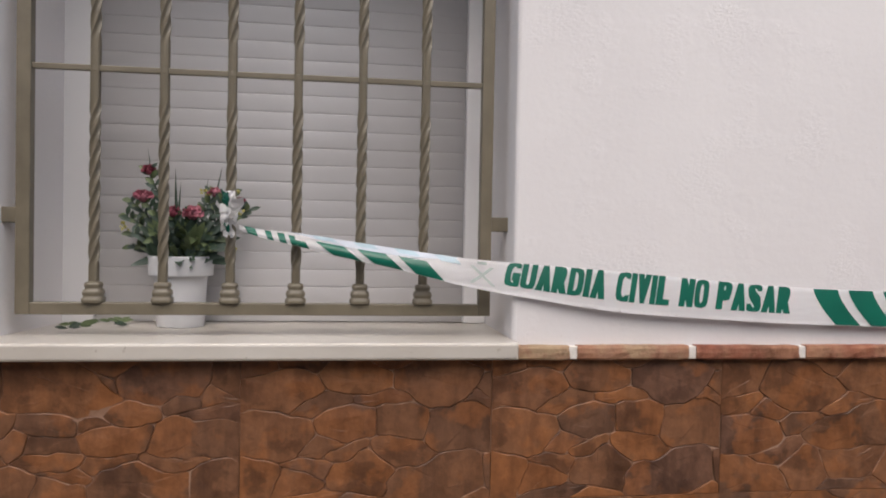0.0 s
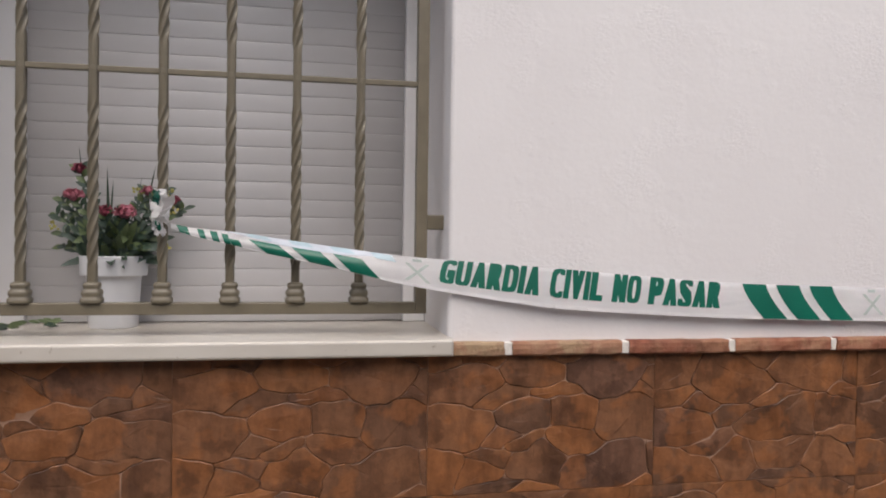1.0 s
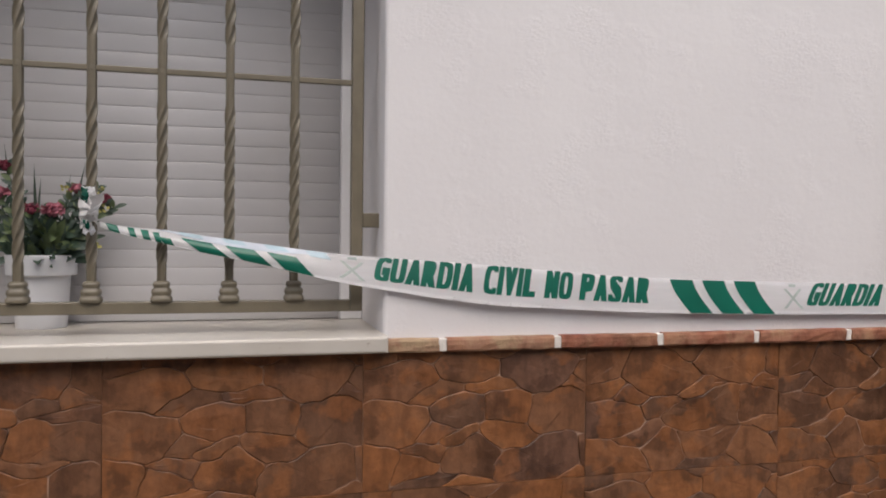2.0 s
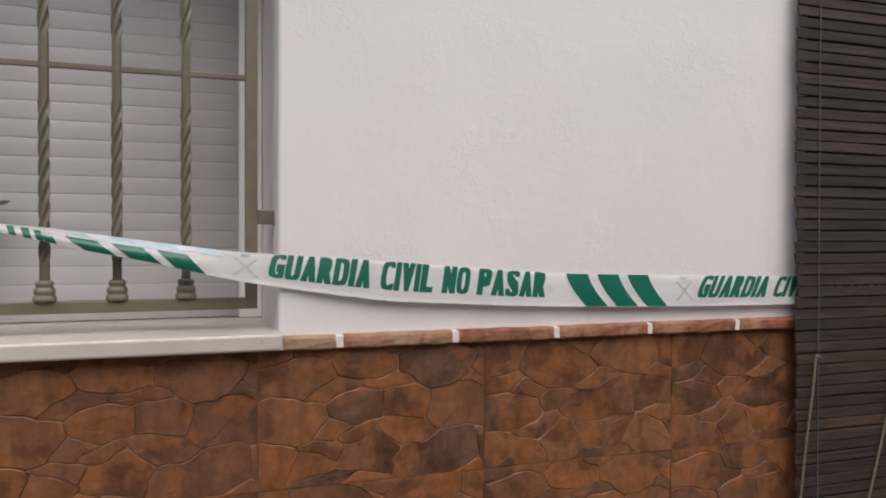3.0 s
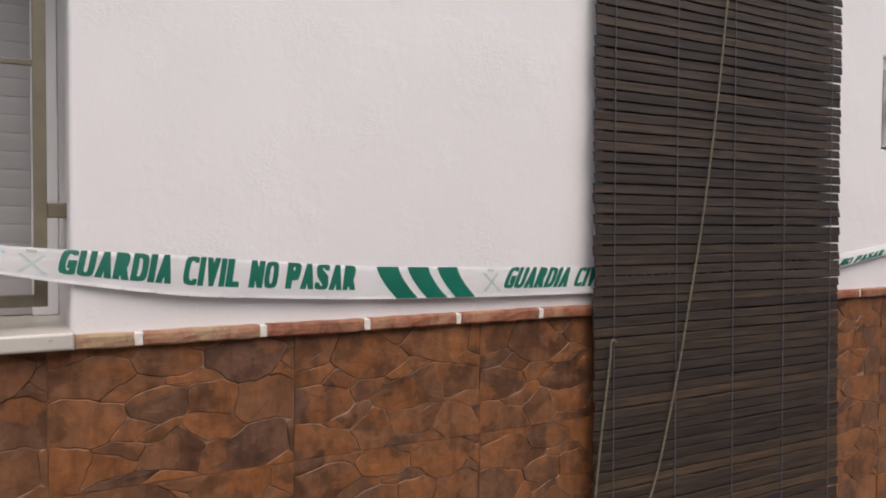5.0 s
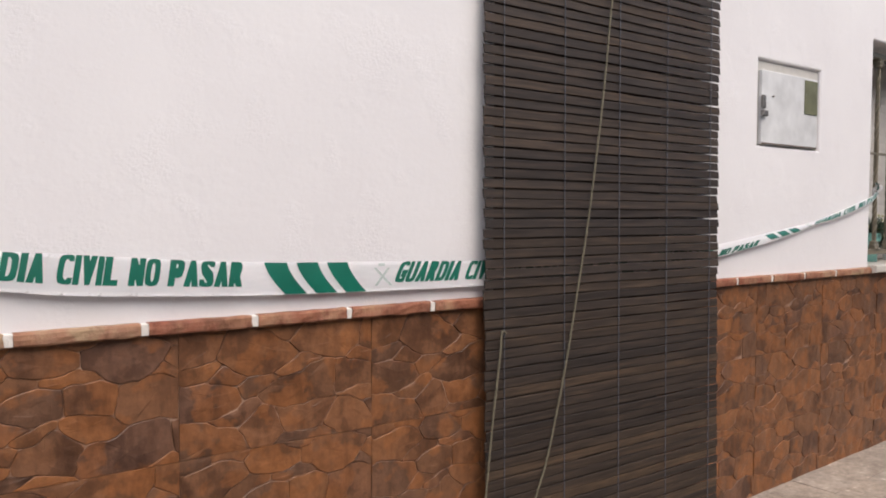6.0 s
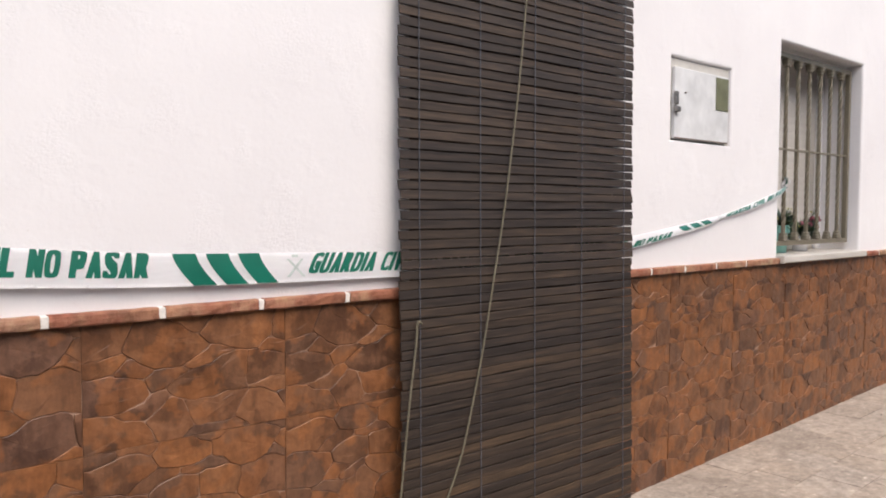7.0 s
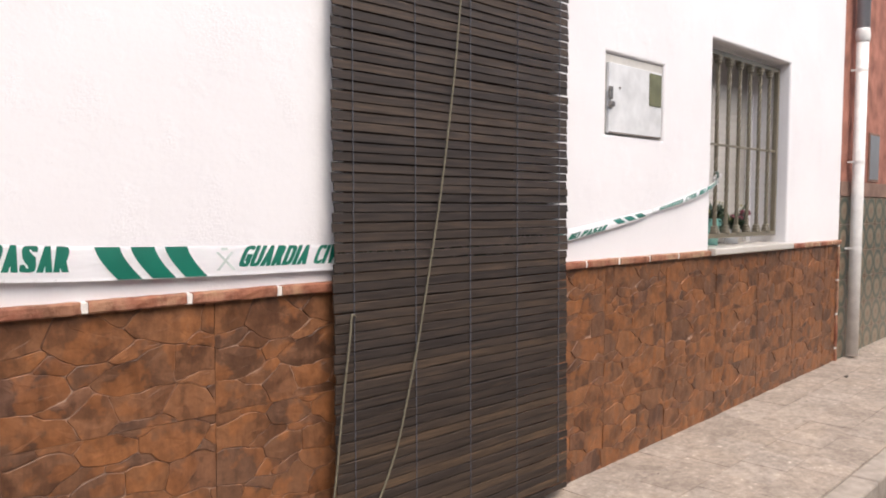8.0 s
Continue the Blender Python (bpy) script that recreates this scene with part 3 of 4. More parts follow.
# x, top edge y and z, middle y and z, lower edge y and z
TAPE = [
    (-0.602, 0.048, 1.1040, 0.046, 1.0990, 0.048, 1.0940),
    (-0.567, 0.053, 1.0970, 0.043, 1.0900, 0.042, 1.0810),
    (-0.475, 0.060, 1.0880, 0.034, 1.0750, 0.033, 1.0600),
    (-0.382, 0.056, 1.0750, 0.026, 1.0580, 0.025, 1.0380),
    (-0.287, 0.045, 1.0620, 0.017, 1.0430, 0.016, 1.0200),
    (-0.217, 0.032, 1.0530, 0.010, 1.0310, 0.009, 1.0030),
    (-0.125, 0.009, 1.0420, 0.002, 1.0120, -0.003, 0.9820),
    (-0.022, -0.000, 1.0340, -0.007, 0.9990, -0.012, 0.9640),
    (0.205, -0.010, 1.0190, -0.017, 0.9750, -0.022, 0.9310),
    (0.389, -0.010, 1.0040, -0.017, 0.9610, -0.022, 0.9180),
    (0.617, -0.010, 0.9880, -0.017, 0.9470, -0.022, 0.9060),
    (0.948, -0.010, 0.9780, -0.017, 0.9380, -0.022, 0.8970),
    (1.366, -0.010, 0.9680, -0.017, 0.9300, -0.022, 0.8920),
    (1.786, -0.010, 0.9630, -0.017, 0.9260, -0.022, 0.8890),
    (2.222, -0.012, 0.9720, -0.014, 0.9420, -0.016, 0.9130),
    (2.578, -0.010, 0.9940, -0.020, 0.9700, -0.022, 0.9460),
    (2.883, -0.008, 1.0290, -0.022, 1.0100, -0.024, 0.9910),
    (3.135, -0.008, 1.0600, -0.022, 1.0450, -0.018, 1.0290),
    (3.264, -0.010, 1.0780, -0.020, 1.0670, -0.012, 1.0560),
    (3.486, -0.010, 1.1230, -0.024, 1.1060, -0.014, 1.0890),
    (3.739, -0.006, 1.1800, -0.018, 1.1610, -0.012, 1.1430),
    (3.832, -0.002, 1.2020, -0.010, 1.1870, -0.006, 1.1710),
    (3.932, 0.022, 1.2240, 0.016, 1.2130, 0.017, 1.2030),
    (3.987, 0.036, 1.2320, 0.034, 1.2260, 0.036, 1.2190),
]
PERIOD = 1.107


def tape_point(u, v, lift=0.0):
    """u along the tape, v from 0 at its lower edge to 1 at its upper edge."""
    ty, tz, my, mz, by, bz = curve_through(TAPE, u)
    a, m, b = Vector((u, by, bz)), Vector((u, my, mz)), Vector((u, ty, tz))
    p = a * (2 * (v - 0.5) * (v - 1)) + m * (4 * v * (1 - v)) + b * (2 * v * (v - 0.5))
    if lift:
        e = 0.003
        q = a * (2 * (v + e - 0.5) * (v + e - 1)) + m * (4 * (v + e) * (1 - v - e)) + b * (2 * (v + e) * (v + e - 0.5))
        n = Vector((1, 0, 0)).cross((q - p)).normalized()
        if n.y > 0:
            n = -n
        p = p + n * lift
    return p


def on_tape(polys, lift=0.0007):
    """Flat print laid on the tape: rows of (u, v) outlines."""
    bm = bmesh.new()
    for p0, p1, p2, p3 in polys:
        left = [(p0[0] + (p3[0] - p0[0]) * k / 4, p0[1] + (p3[1] - p0[1]) * k / 4) for k in range(5)]
        right = [(p1[0] + (p2[0] - p1[0]) * k / 4, p1[1] + (p2[1] - p1[1]) * k / 4) for k in range(5)]
        va = [bm.verts.new(tape_point(u, v, lift)) for u, v in left]
        vb = [bm.verts.new(tape_point(u, v, lift)) for u, v in right]
        for k in range(4):
            bm.faces.new((va[k], vb[k], vb[k + 1], va[k + 1]))
    bmesh.ops.remove_doubles(bm, verts=bm.verts, dist=1e-5)
    return bm


def glyph(ch):
    cu = bpy.data.curves.new("text", "FONT")
    cu.body = ch
    cu.offset = 0.030
    cu.resolution_u = 3
    tmp = bpy.data.objects.new("text", cu)
    scene.collection.objects.link(tmp)
    bpy.context.view_layer.update()
    me = bpy.data.meshes.new_from_object(tmp.evaluated_get(bpy.context.evaluated_depsgraph_get()))
    bpy.data.objects.remove(tmp)
    bpy.data.curves.remove(cu)
    return me


def word_outline(text, u0, length, v0, v1, shear):
    """Heavy condensed capitals: each letter fills its own narrow cell, its outline laid several times side by side."""
    out = bmesh.new()
    widths = [0.42 if ch == "I" else 1.0 for ch in text]
    unit = length / (sum(widths) + 0.055 * (len(text) - 1))
    u = u0
    for ch, wide in zip(text, widths):
        me = glyph(ch)
        xs, ys = [v.co.x for v in me.vertices], [v.co.y for v in me.vertices]
        w = unit * wide
        spread = 0.0 if ch == "I" else 0.26
        bowl = 0.64 if ch in "GUDOCRPS" else 1.0
        squared = lambda q: 0.5 + 0.5 * math.copysign(abs(2 * q - 1) ** bowl, q - 0.5)
        for k in range(1 if ch == "I" else 7):
            bm = bmesh.new()
            bm.from_mesh(me)
            bmesh.ops.triangulate(bm, faces=bm.faces)
            bmesh.ops.subdivide_edges(bm, edges=[e for e in bm.edges if e.calc_length() > 0.25], cuts=2)
            for v in bm.verts:
                a = squared((v.co.x - min(xs)) / (max(xs) - min(xs))) * (1 - spread) + spread * k / 6
                b = squared((v.co.y - min(ys)) / (max(ys) - min(ys)))
                v.co = tape_point(u + a * w + shear * (b - 0.5), v0 + b * (v1 - v0), 0.0006 + 0.00007 * k)
            layer = bpy.data.meshes.new("layer")
            bm.to_mesh(layer)
            bm.free()
            out.from_mesh(layer)
            bpy.data.meshes.remove(layer)
        bpy.data.meshes.remove(me)
        u += w + 0.055 * unit
    return out


def crumple(at, a, b, seed, size):
    """A place on the crumpled wad: a across from -1 to 1, b up from 0 to 1."""
    w = (0.005 + 0.006 * abs(math.sin(3.3 * b + seed)) + 0.004 * b) * size
    n1 = noise.noise_vector((a * 1.8 + seed, b * 5.5, 1.3))
    n2 = noise.noise_vector((a * 4.5, b * 12.0 + seed, 4.1))
    p = Vector((a * w, 0.012 * a * a, (b - 0.42) * 0.092 * size)) + n1 * 0.006 * size + n2 * 0.006 * size
    return at + p


def wad(at, seed, size, na, nb, a0=-1.0, a1=1.0, b0=0.0, b1=1.0, lift=0.0):
    bm = bmesh.new()
    g = [[bm.verts.new(crumple(at, a0 + (a1 - a0) * i / na, b0 + (b1 - b0) * j / nb, seed, size) + Vector((0, -lift, 0)))
          for j in range(nb + 1)] for i in range(na + 1)]
    for i in range(na):
        for j in range(nb):
            bm.faces.new((g[i][j], g[i + 1][j], g[i + 1][j + 1], g[i][j + 1]))
    bmesh.ops.solidify(bm, geom=bm.faces[:], thickness=0.0004)
    return bm


def bow(at, size):
    """The film wound round the bar and one loose end."""
    bm = bmesh.new()
    for k in range(3):
        r = (0.0155 + 0.0015 * k) * size
        ring = []
        for q in range(16):
            a = 2 * math.pi * q / 15.0
            z = 0.014 * (k - 1) * size + 0.007 * math.sin(a * 1.5 + k)
            h = 0.006 + 0.003 * math.sin(3 * a + k)
            ring.append([bm.verts.new(at + Vector((r * math.cos(a), 0.016 + r * math.sin(a), z + h * d))) for d in (-1, 1)])
        for a, b in zip(ring, ring[1:]):
            bm.faces.new((a[0], b[0], b[1], a[1]))
    end = [(0.006, -0.012, 0.0), (0.016, -0.016, 0.012), (0.022, -0.014, 0.026), (0.018, -0.010, 0.038)]
    prev = None
    for k, p in enumerate(end):
        w = 0.007 + 0.002 * k
        row = [bm.verts.new(at + (Vector(p) + Vector((-w, 0.003 * (k % 2), -0.3 * w))) * size), bm.verts.new(at + (Vector(p) + Vector((w, 0, 0.3 * w))) * size)]
        if prev:
            bm.faces.new((prev[0], prev[1], row[1], row[0]))
        prev = row
    bmesh.ops.solidify(bm, geom=bm.faces[:], thickness=0.0004)
    return bm


def barrier_tape():
    bm = bmesh.new()
    u0, u1 = TAPE[0][0], TAPE[-1][0]
    n, k = 420, 8
    grid = [[bm.verts.new(tape_point(u0 + (u1 - u0) * i / n, j / k)) for j in range(k + 1)] for i in range(n + 1)]
    for i in range(n):
        for j in range(k):
            bm.faces.new((grid[i][j], grid[i + 1][j], grid[i + 1][j + 1], grid[i][j + 1]))
    bmesh.ops.solidify(bm, geom=bm.faces[:], thickness=0.0003)
    root = part("barrier_tape", bm, FILM, smooth=True)
    tagged(root, "white and green barrier tape strung along the wall between two grilles", "tape")
    for at, seed, size in ((Vector((-0.624, 0.032, 1.118)), 2.0, 1.05), (Vector((4.008, 0.046, 1.234)), 7.0, 0.75)):
        k_ob = part("knot", wad(at, seed, size, 10, 22), FILM, root, "crumpled white tape knotted round a bar", False)
        part("knot_print", wad(at, seed, size, 6, 10, -1.0, 0.10, 0.52, 0.98, 0.0018), GREEN, k_ob, "green print on the crumpled film")
        part("knot_print", wad(at, seed, size, 5, 5, -1.0, 0.35, 0.14, 0.34, 0.0018), GREEN, k_ob, "green print on the crumpled film")
        part("loop", bow(at, size), FILM, k_ob, "film wound round the bar", True)
    words = (("GUARDIA", 0.0, 0.223), ("CIVIL", 0.246, 0.124), ("NO", 0.393, 0.067), ("PASAR", 0.480, 0.179))
    for c in (-1, 0, 1, 2, 3):
        base = -0.038 + PERIOD * c
        low, high = ((0.10, 0.52) if c < 0 else (0.27, 0.995))
        for text, off, length in words:
            a, b = base + off, base + off + length
            if a < TAPE[0][0] + 0.01 or b > TAPE[-1][0] - 0.01:
                continue
            if c == 3 or (c == 2 and text in ("NO", "PASAR")):
                # the film is folded lengthwise here and shows less of its print
                low, high = (0.42, 0.90) if c == 3 else (0.06, 0.54)
            part("lettering", word_outline(text, a, length, low, high, 0.012 if c < 1 else 0.034), GREEN, root, "bold green capitals reading " + text)
        for q in range(3):
            a = base + (0.715 if c >= 0 else 0.690) + 0.0875 * q
            foot, reach = (0.25, 0.60) if c == 2 else (0.015, 0.58 if c < 0 else 0.97)
            if not TAPE[0][0] + 0.01 < a < TAPE[-1][0] - 0.12:
                continue
            polys = []
            m = 10
            for j in range(m):
                va, vb = foot + reach * j / m, foot + reach * (j + 1) / m
                sa, sb = 0.052 * (1 - va) ** 1.6, 0.052 * (1 - vb) ** 1.6
                polys.append([(a + sa, va), (a + sa + 0.061, va), (a + sb + 0.061, vb), (a + sb, vb)])
            part("stripe", on_tape(polys), GREEN, root, "slanting green stripe")
        e = base - 0.050
        if TAPE[0][0] + 0.05 < e < TAPE[-1][0] - 0.05:
            emblem = []
            for sgn in (-1, 1):
                for j in range(6):
                    ta, tb = j / 6, (j + 1) / 6
                    ua, ub = e + sgn * (-0.024 + 0.046 * ta), e + sgn * (-0.024 + 0.046 * tb)
                    va, vb = 0.18 + 0.60 * ta, 0.18 + 0.60 * tb
                    w = 0.0045
                    emblem.append([(ua - w, va), (ua + w, va), (ub + w, vb), (ub - w, vb)])
            for j in range(3):
                ua = e - 0.010 + 0.0066 * j
                emblem.append([(ua, 0.84), (ua + 0.0066, 0.84), (ua + 0.0066, 0.93), (ua, 0.93)])
            part("emblem", on_tape(emblem), PALE, root, "pale crossed emblem print")
    # the film is folded over beside the knot: sky sheen painted grey blue, print in scraps
    fold = []
    for j in range(24):
        ua, ub = -0.50 + 0.36 * j / 24, -0.50 + 0.36 * (j + 1) / 24
        low = lambda u: 0.98 - 0.40 * math.sin(math.pi * min(1.0, (u + 0.50) / 0.36)) ** 0.8
        fold.append([(ua, low(ua) - 0.01), (ub, low(ub) - 0.01), (ub, 0.985), (ua, 0.985)])
    part("folded_film", on_tape(fold), FILM_SKY_SHEEN, root, "folded film with a sky sheen painted grey blue")
    for k in range(4):
        ua = -0.455 + 0.0875 * k
        quad = [(ua + 0.016, 0.74), (ua + 0.060, 0.74), (ua + 0.048, 0.975), (ua + 0.004, 0.975)]
        part("ghost_print", on_tape([quad], 0.0011), GHOST, root, "pale blue stripe showing through the folded film")
    for ua, w, va, vb in ((-0.592, 0.022, 0.02, 0.95), (-0.550, 0.013, 0.02, 0.86), (-0.524, 0.015, 0.02, 0.80), (-0.500, 0.013, 0.02, 0.70), (-0.485, 0.022, 0.02, 0.42)):
        quad = [(ua + 0.008, va), (ua + w + 0.008, va), (ua + w, vb), (ua, vb)]
        part("print_scrap", on_tape([quad]), GREEN, root, "scrap of green print on the folded film")
    return root


barrier_tape()


# ---------------------------------------------------------------- flower pots
def leaf_faces(bm, base, tip, width, droop=0.0, normal=None):
    base, tip = Vector(base), Vector(tip)
    d = tip - base
    side = d.cross(normal or Vector((0.1, -1, 0.3)))
    if side.length < 1e-5:
        side = Vector((1, 0, 0))
    side.normalize()
    up = side.cross(d).normalized()
    mid, prev = [], None
    for k, (u, w) in enumerate(((0, 0.08), (0.25, 0.75), (0.5, 1.0), (0.75, 0.7), (1.0, 0.04))):
        c = base + d * u - Vector((0, 0, droop * u * u)) + up * 0.15 * width * math.sin(math.pi * u)
        row = [bm.verts.new(c - side * width * w * 0.5 + up * width * 0.14 * w), bm.verts.new(c), bm.verts.new(c + side * width * w * 0.5 + up * width * 0.14 * w)]
        if prev:
            bm.faces.new((prev[0], prev[1], row[1], row[0]))
            bm.faces.new((prev[1], prev[2], row[2], row[1]))
        prev = row


def flower_head(at, r, seed):
    """Many small petals round a dome."""
    rng = random.Random(seed)
    bm = bmesh.new()
    at = Vector(at)
    for k in range(70):
        z = rng.uniform(-0.35, 1.0)
        a = rng.uniform(0, 6.283)
        q = math.sqrt(max(0.0, 1 - z * z))
        d = Vector((q * math.cos(a), q * math.sin(a), z * 0.8))
        t = d.cross(Vector((rng.uniform(-1, 1), rng.uniform(-1, 1), rng.uniform(-1, 1)))).normalized()
        base, w = at + d * r * 0.45, r * rng.uniform(0.16, 0.26)
        tip = at + d * r * rng.uniform(0.85, 1.08)
        v = [bm.verts.new(base - t * w * 0.5), bm.verts.new(base + t * w * 0.5), bm.verts.new(tip + t * w * 0.9), bm.verts.new(tip - t * w * 0.9)]
        bm.faces.new(v)
    bmesh.ops.create_icosphere(bm, subdivisions=2, radius=r * 0.6, matrix=Matrix.Translation(at))
    return bm


def sprig(bm_leaf, bm_stem, pts, leaf_len, leaf_w, count, rng):
    pts = [Vector(p) for p in pts]
    tube(pts, [0.0014] * len(pts), 5, True, bm_stem)
    for k in range(count):
        u = 0.25 + 0.75 * k / max(1, count - 1)
        f = u * (len(pts) - 1)
        i = min(int(f), len(pts) - 2)
        p = pts[i].lerp(pts[i + 1], f - i)
        d = (pts[i + 1] - pts[i]).normalized()
        s = 1 if k % 2 else -1
        out = (d * 0.75 + Vector((s * 0.8, rng.uniform(-0.5, 0.5), rng.uniform(-0.1, 0.4)))).normalized()
        leaf_faces(bm_leaf, p, p + out * leaf_len * rng.uniform(0.7, 1.1), leaf_w, leaf_len * 0.1)


def flower_pot(at, rim, height, pot_mat, seed, label, spread, heads):
    rng = random.Random(seed)
    root = holder("flower_pot", at, label, "potted flowers", "flower pots on the sills")
    r = rim
    prof = [(r * 0.70, 0.0), (r * 0.715, 0.003), (r * 0.80, height * 0.70), (r * 0.81, height * 0.715), (r * 0.965, height * 0.725),
            (r * 0.975, height * 0.74), (r * 0.995, height * 0.97), (r, height * 0.985), (r * 0.985, height), (r * 0.95, height), (r * 0.93, height * 0.9)]
    pot = part("pot", lathe(prof, 40), pot_mat, root, "smooth plastic pot with a stepped rim", True)
    soil = part("soil", lathe([(r * 0.93, height * 0.86), (r * 0.5, height * 0.89), (0.004, height * 0.9)], 20), SOIL, root)
    dark, light, grey, stems = bmesh.new(), bmesh.new(), bmesh.new(), bmesh.new()
    top = height * 0.93
    for k in range(int(330 * spread)):
        a, q = rng.uniform(0, 6.283), rng.random() ** 0.6
        base = Vector((r * 0.75 * q * math.cos(a), r * 0.75 * q * math.sin(a), top + rng.uniform(-0.005, 0.055)))
        out = Vector((math.cos(a) * rng.uniform(0.3, 1.0), math.sin(a) * rng.uniform(0.3, 1.0), rng.uniform(-0.1, 1.3))).normalized()
        leaf_faces((dark, dark, light, grey)[k % 4], base, base + out * rng.uniform(0.035, 0.075), rng.uniform(0.012, 0.024), rng.uniform(0, 0.012))
    arms = heads + [(-0.122, 0.00, 0.100, 0), (-0.105, -0.02, 0.06, 0), (0.150, 0.0, 0.118, 0), (-0.105, 0.0, 0.03, 0), (0.12, -0.03, 0.16, 0), (0.105, 0.02, 0.05, 0),
                    (-0.085, 0.03, 0.02, 0), (0.02, -0.05, 0.06, 0), (-0.04, -0.05, 0.055, 0), (0.07, -0.05, 0.03, 0), (-0.115, 0.02, 0.135, 0)]
    for hx, hy, hz, hr in arms:
        hx, hy, hz = hx * spread, hy * spread, hz * spread
        foot = Vector((hx * 0.25, hy * 0.25, top))
        tip = Vector((hx, hy, top + hz))
        mid = foot.lerp(tip, 0.55) + Vector((-hx * 0.12, 0, 0.012))
        sprig(rng.choice((dark, grey, dark)), stems, [foot, mid, tip], 0.032 * spread, 0.011 * spread, 16, rng)
        sprig(light, stems, [mid, tip], 0.028 * spread, 0.013 * spread, 5, rng)
    for hx, hz in ((-0.018, 0.215), (-0.012, 0.200), (-0.024, 0.185), (0.056, 0.195), (0.078, 0.222), (-0.078, 0.26), (0.060, 0.15)):
        p = Vector((hx * 0.6, 0.0, top))
        leaf_faces(dark, p, Vector((hx + rng.uniform(-0.01, 0.02), rng.uniform(-0.02, 0.02), top + hz * (1.0 if spread == 1.0 else 0.45))), 0.0065, 0.0, Vector((0, -1, 0)))
    for bm_x, m_x, lab in ((dark, LEAF_DARK, "dark green leaves"), (light, LEAF_LIGHT, "light green leaves"), (grey, LEAF_GREY, "grey green leaves")):
        part("foliage", bm_x, m_x, root, lab, True)
    part("stem", stems, STEM, root, "", True)
    for k, (hx, hy, hz, hr) in enumerate(heads):
        if hr:
            part("flower", flower_head((hx * spread, hy * spread, top + hz * spread + hr * 0.2), hr, seed + k), PETAL if k % 2 else PETAL_PINK, root, "burgundy artificial flower head", True)
    buds = bmesh.new()
    for hx, hz in ((0.055, 0.158), (0.128, 0.152), (0.135, 0.115), (-0.12, 0.075), (0.118, 0.03), (-0.008, 0.045), (-0.015, 0.055)):
        for q in range(7):
            c = Vector((hx * spread + rng.uniform(-0.007, 0.007), -0.035 + rng.uniform(-0.01, 0.01), top + hz * spread + rng.uniform(-0.007, 0.007)))
            leaf_faces(buds, c, c + Vector((rng.uniform(-1, 1), rng.uniform(-1, 1), rng.uniform(-0.2, 1))).normalized() * 0.011, 0.007)
    tagged(part("bud", buds, BUD, root, "yellow green buds", True), kind="stuff")
    return root


HEADS = [(0.033, -0.050, 0.104, 0.025), (-0.014, -0.035, 0.108, 0.020), (-0.082, -0.02, 0.142, 0.022), (-0.074, 0.0, 0.204, 0.018),
         (0.076, -0.02, 0.156, 0.017), (0.128, -0.01, 0.134, 0.019)]
flower_pot((-0.754, 0.242, 0.8666), 0.0745, 0.164, POT, 5, "white plastic pot of burgundy artificial flowers on the sill", 1.0, HEADS)
flower_pot((4.155, 0.158, 0.8670), 0.062, 0.15, TEAL, 17, "turquoise plastic pot of small flowers on the far sill", 0.62,
           [(0.02, -0.03, 0.06, 0.018)])
flower_pot((4.425, 0.158, 0.8670), 0.055, 0.085, POT, 29, "low white pot of pinkish flowers on the far sill", 0.9,
           [(0.02, -0.05, 0.075, 0.020), (0.085, -0.055, 0.105, 0.030), (-0.05, -0.03, 0.085, 0.017), (0.095, -0.05, 0.060, 0.024)])


def fallen_sprig(at, seed, count, label):
    rng = random.Random(seed)
    root = holder("fallen_sprig", at, label, "fallen leaves", "leaf bits fallen on the sill")
    for k, m_x in enumerate((LEAF_DARK, LEAF_LIGHT)):
        bm = bmesh.new()
        for q in range(count + 3 * k):
            a = rng.uniform(-0.5, 0.5) + (math.pi if rng.random() < 0.5 else 0)
            p = Vector((rng.uniform(-0.02, 0.02), rng.uniform(-0.012, 0.012), rng.uniform(0.002, 0.008) + 0.006 * k))
            leaf_faces(bm, p, p + Vector((math.cos(a) * 0.028, math.sin(a) * 0.020, rng.uniform(-0.001, 0.012))), 0.009, 0, Vector((0.1, -1, 0.5)))
        part("leaf", bm, m_x, root)
    return root


fallen_sprig((-0.955, 0.160, 0.867), 2, 4, "green leaf sprig fallen on the marble sill")
fallen_sprig((-0.885, 0.215, 0.867), 3, 2, "few dry leaf bits lying on the marble sill")


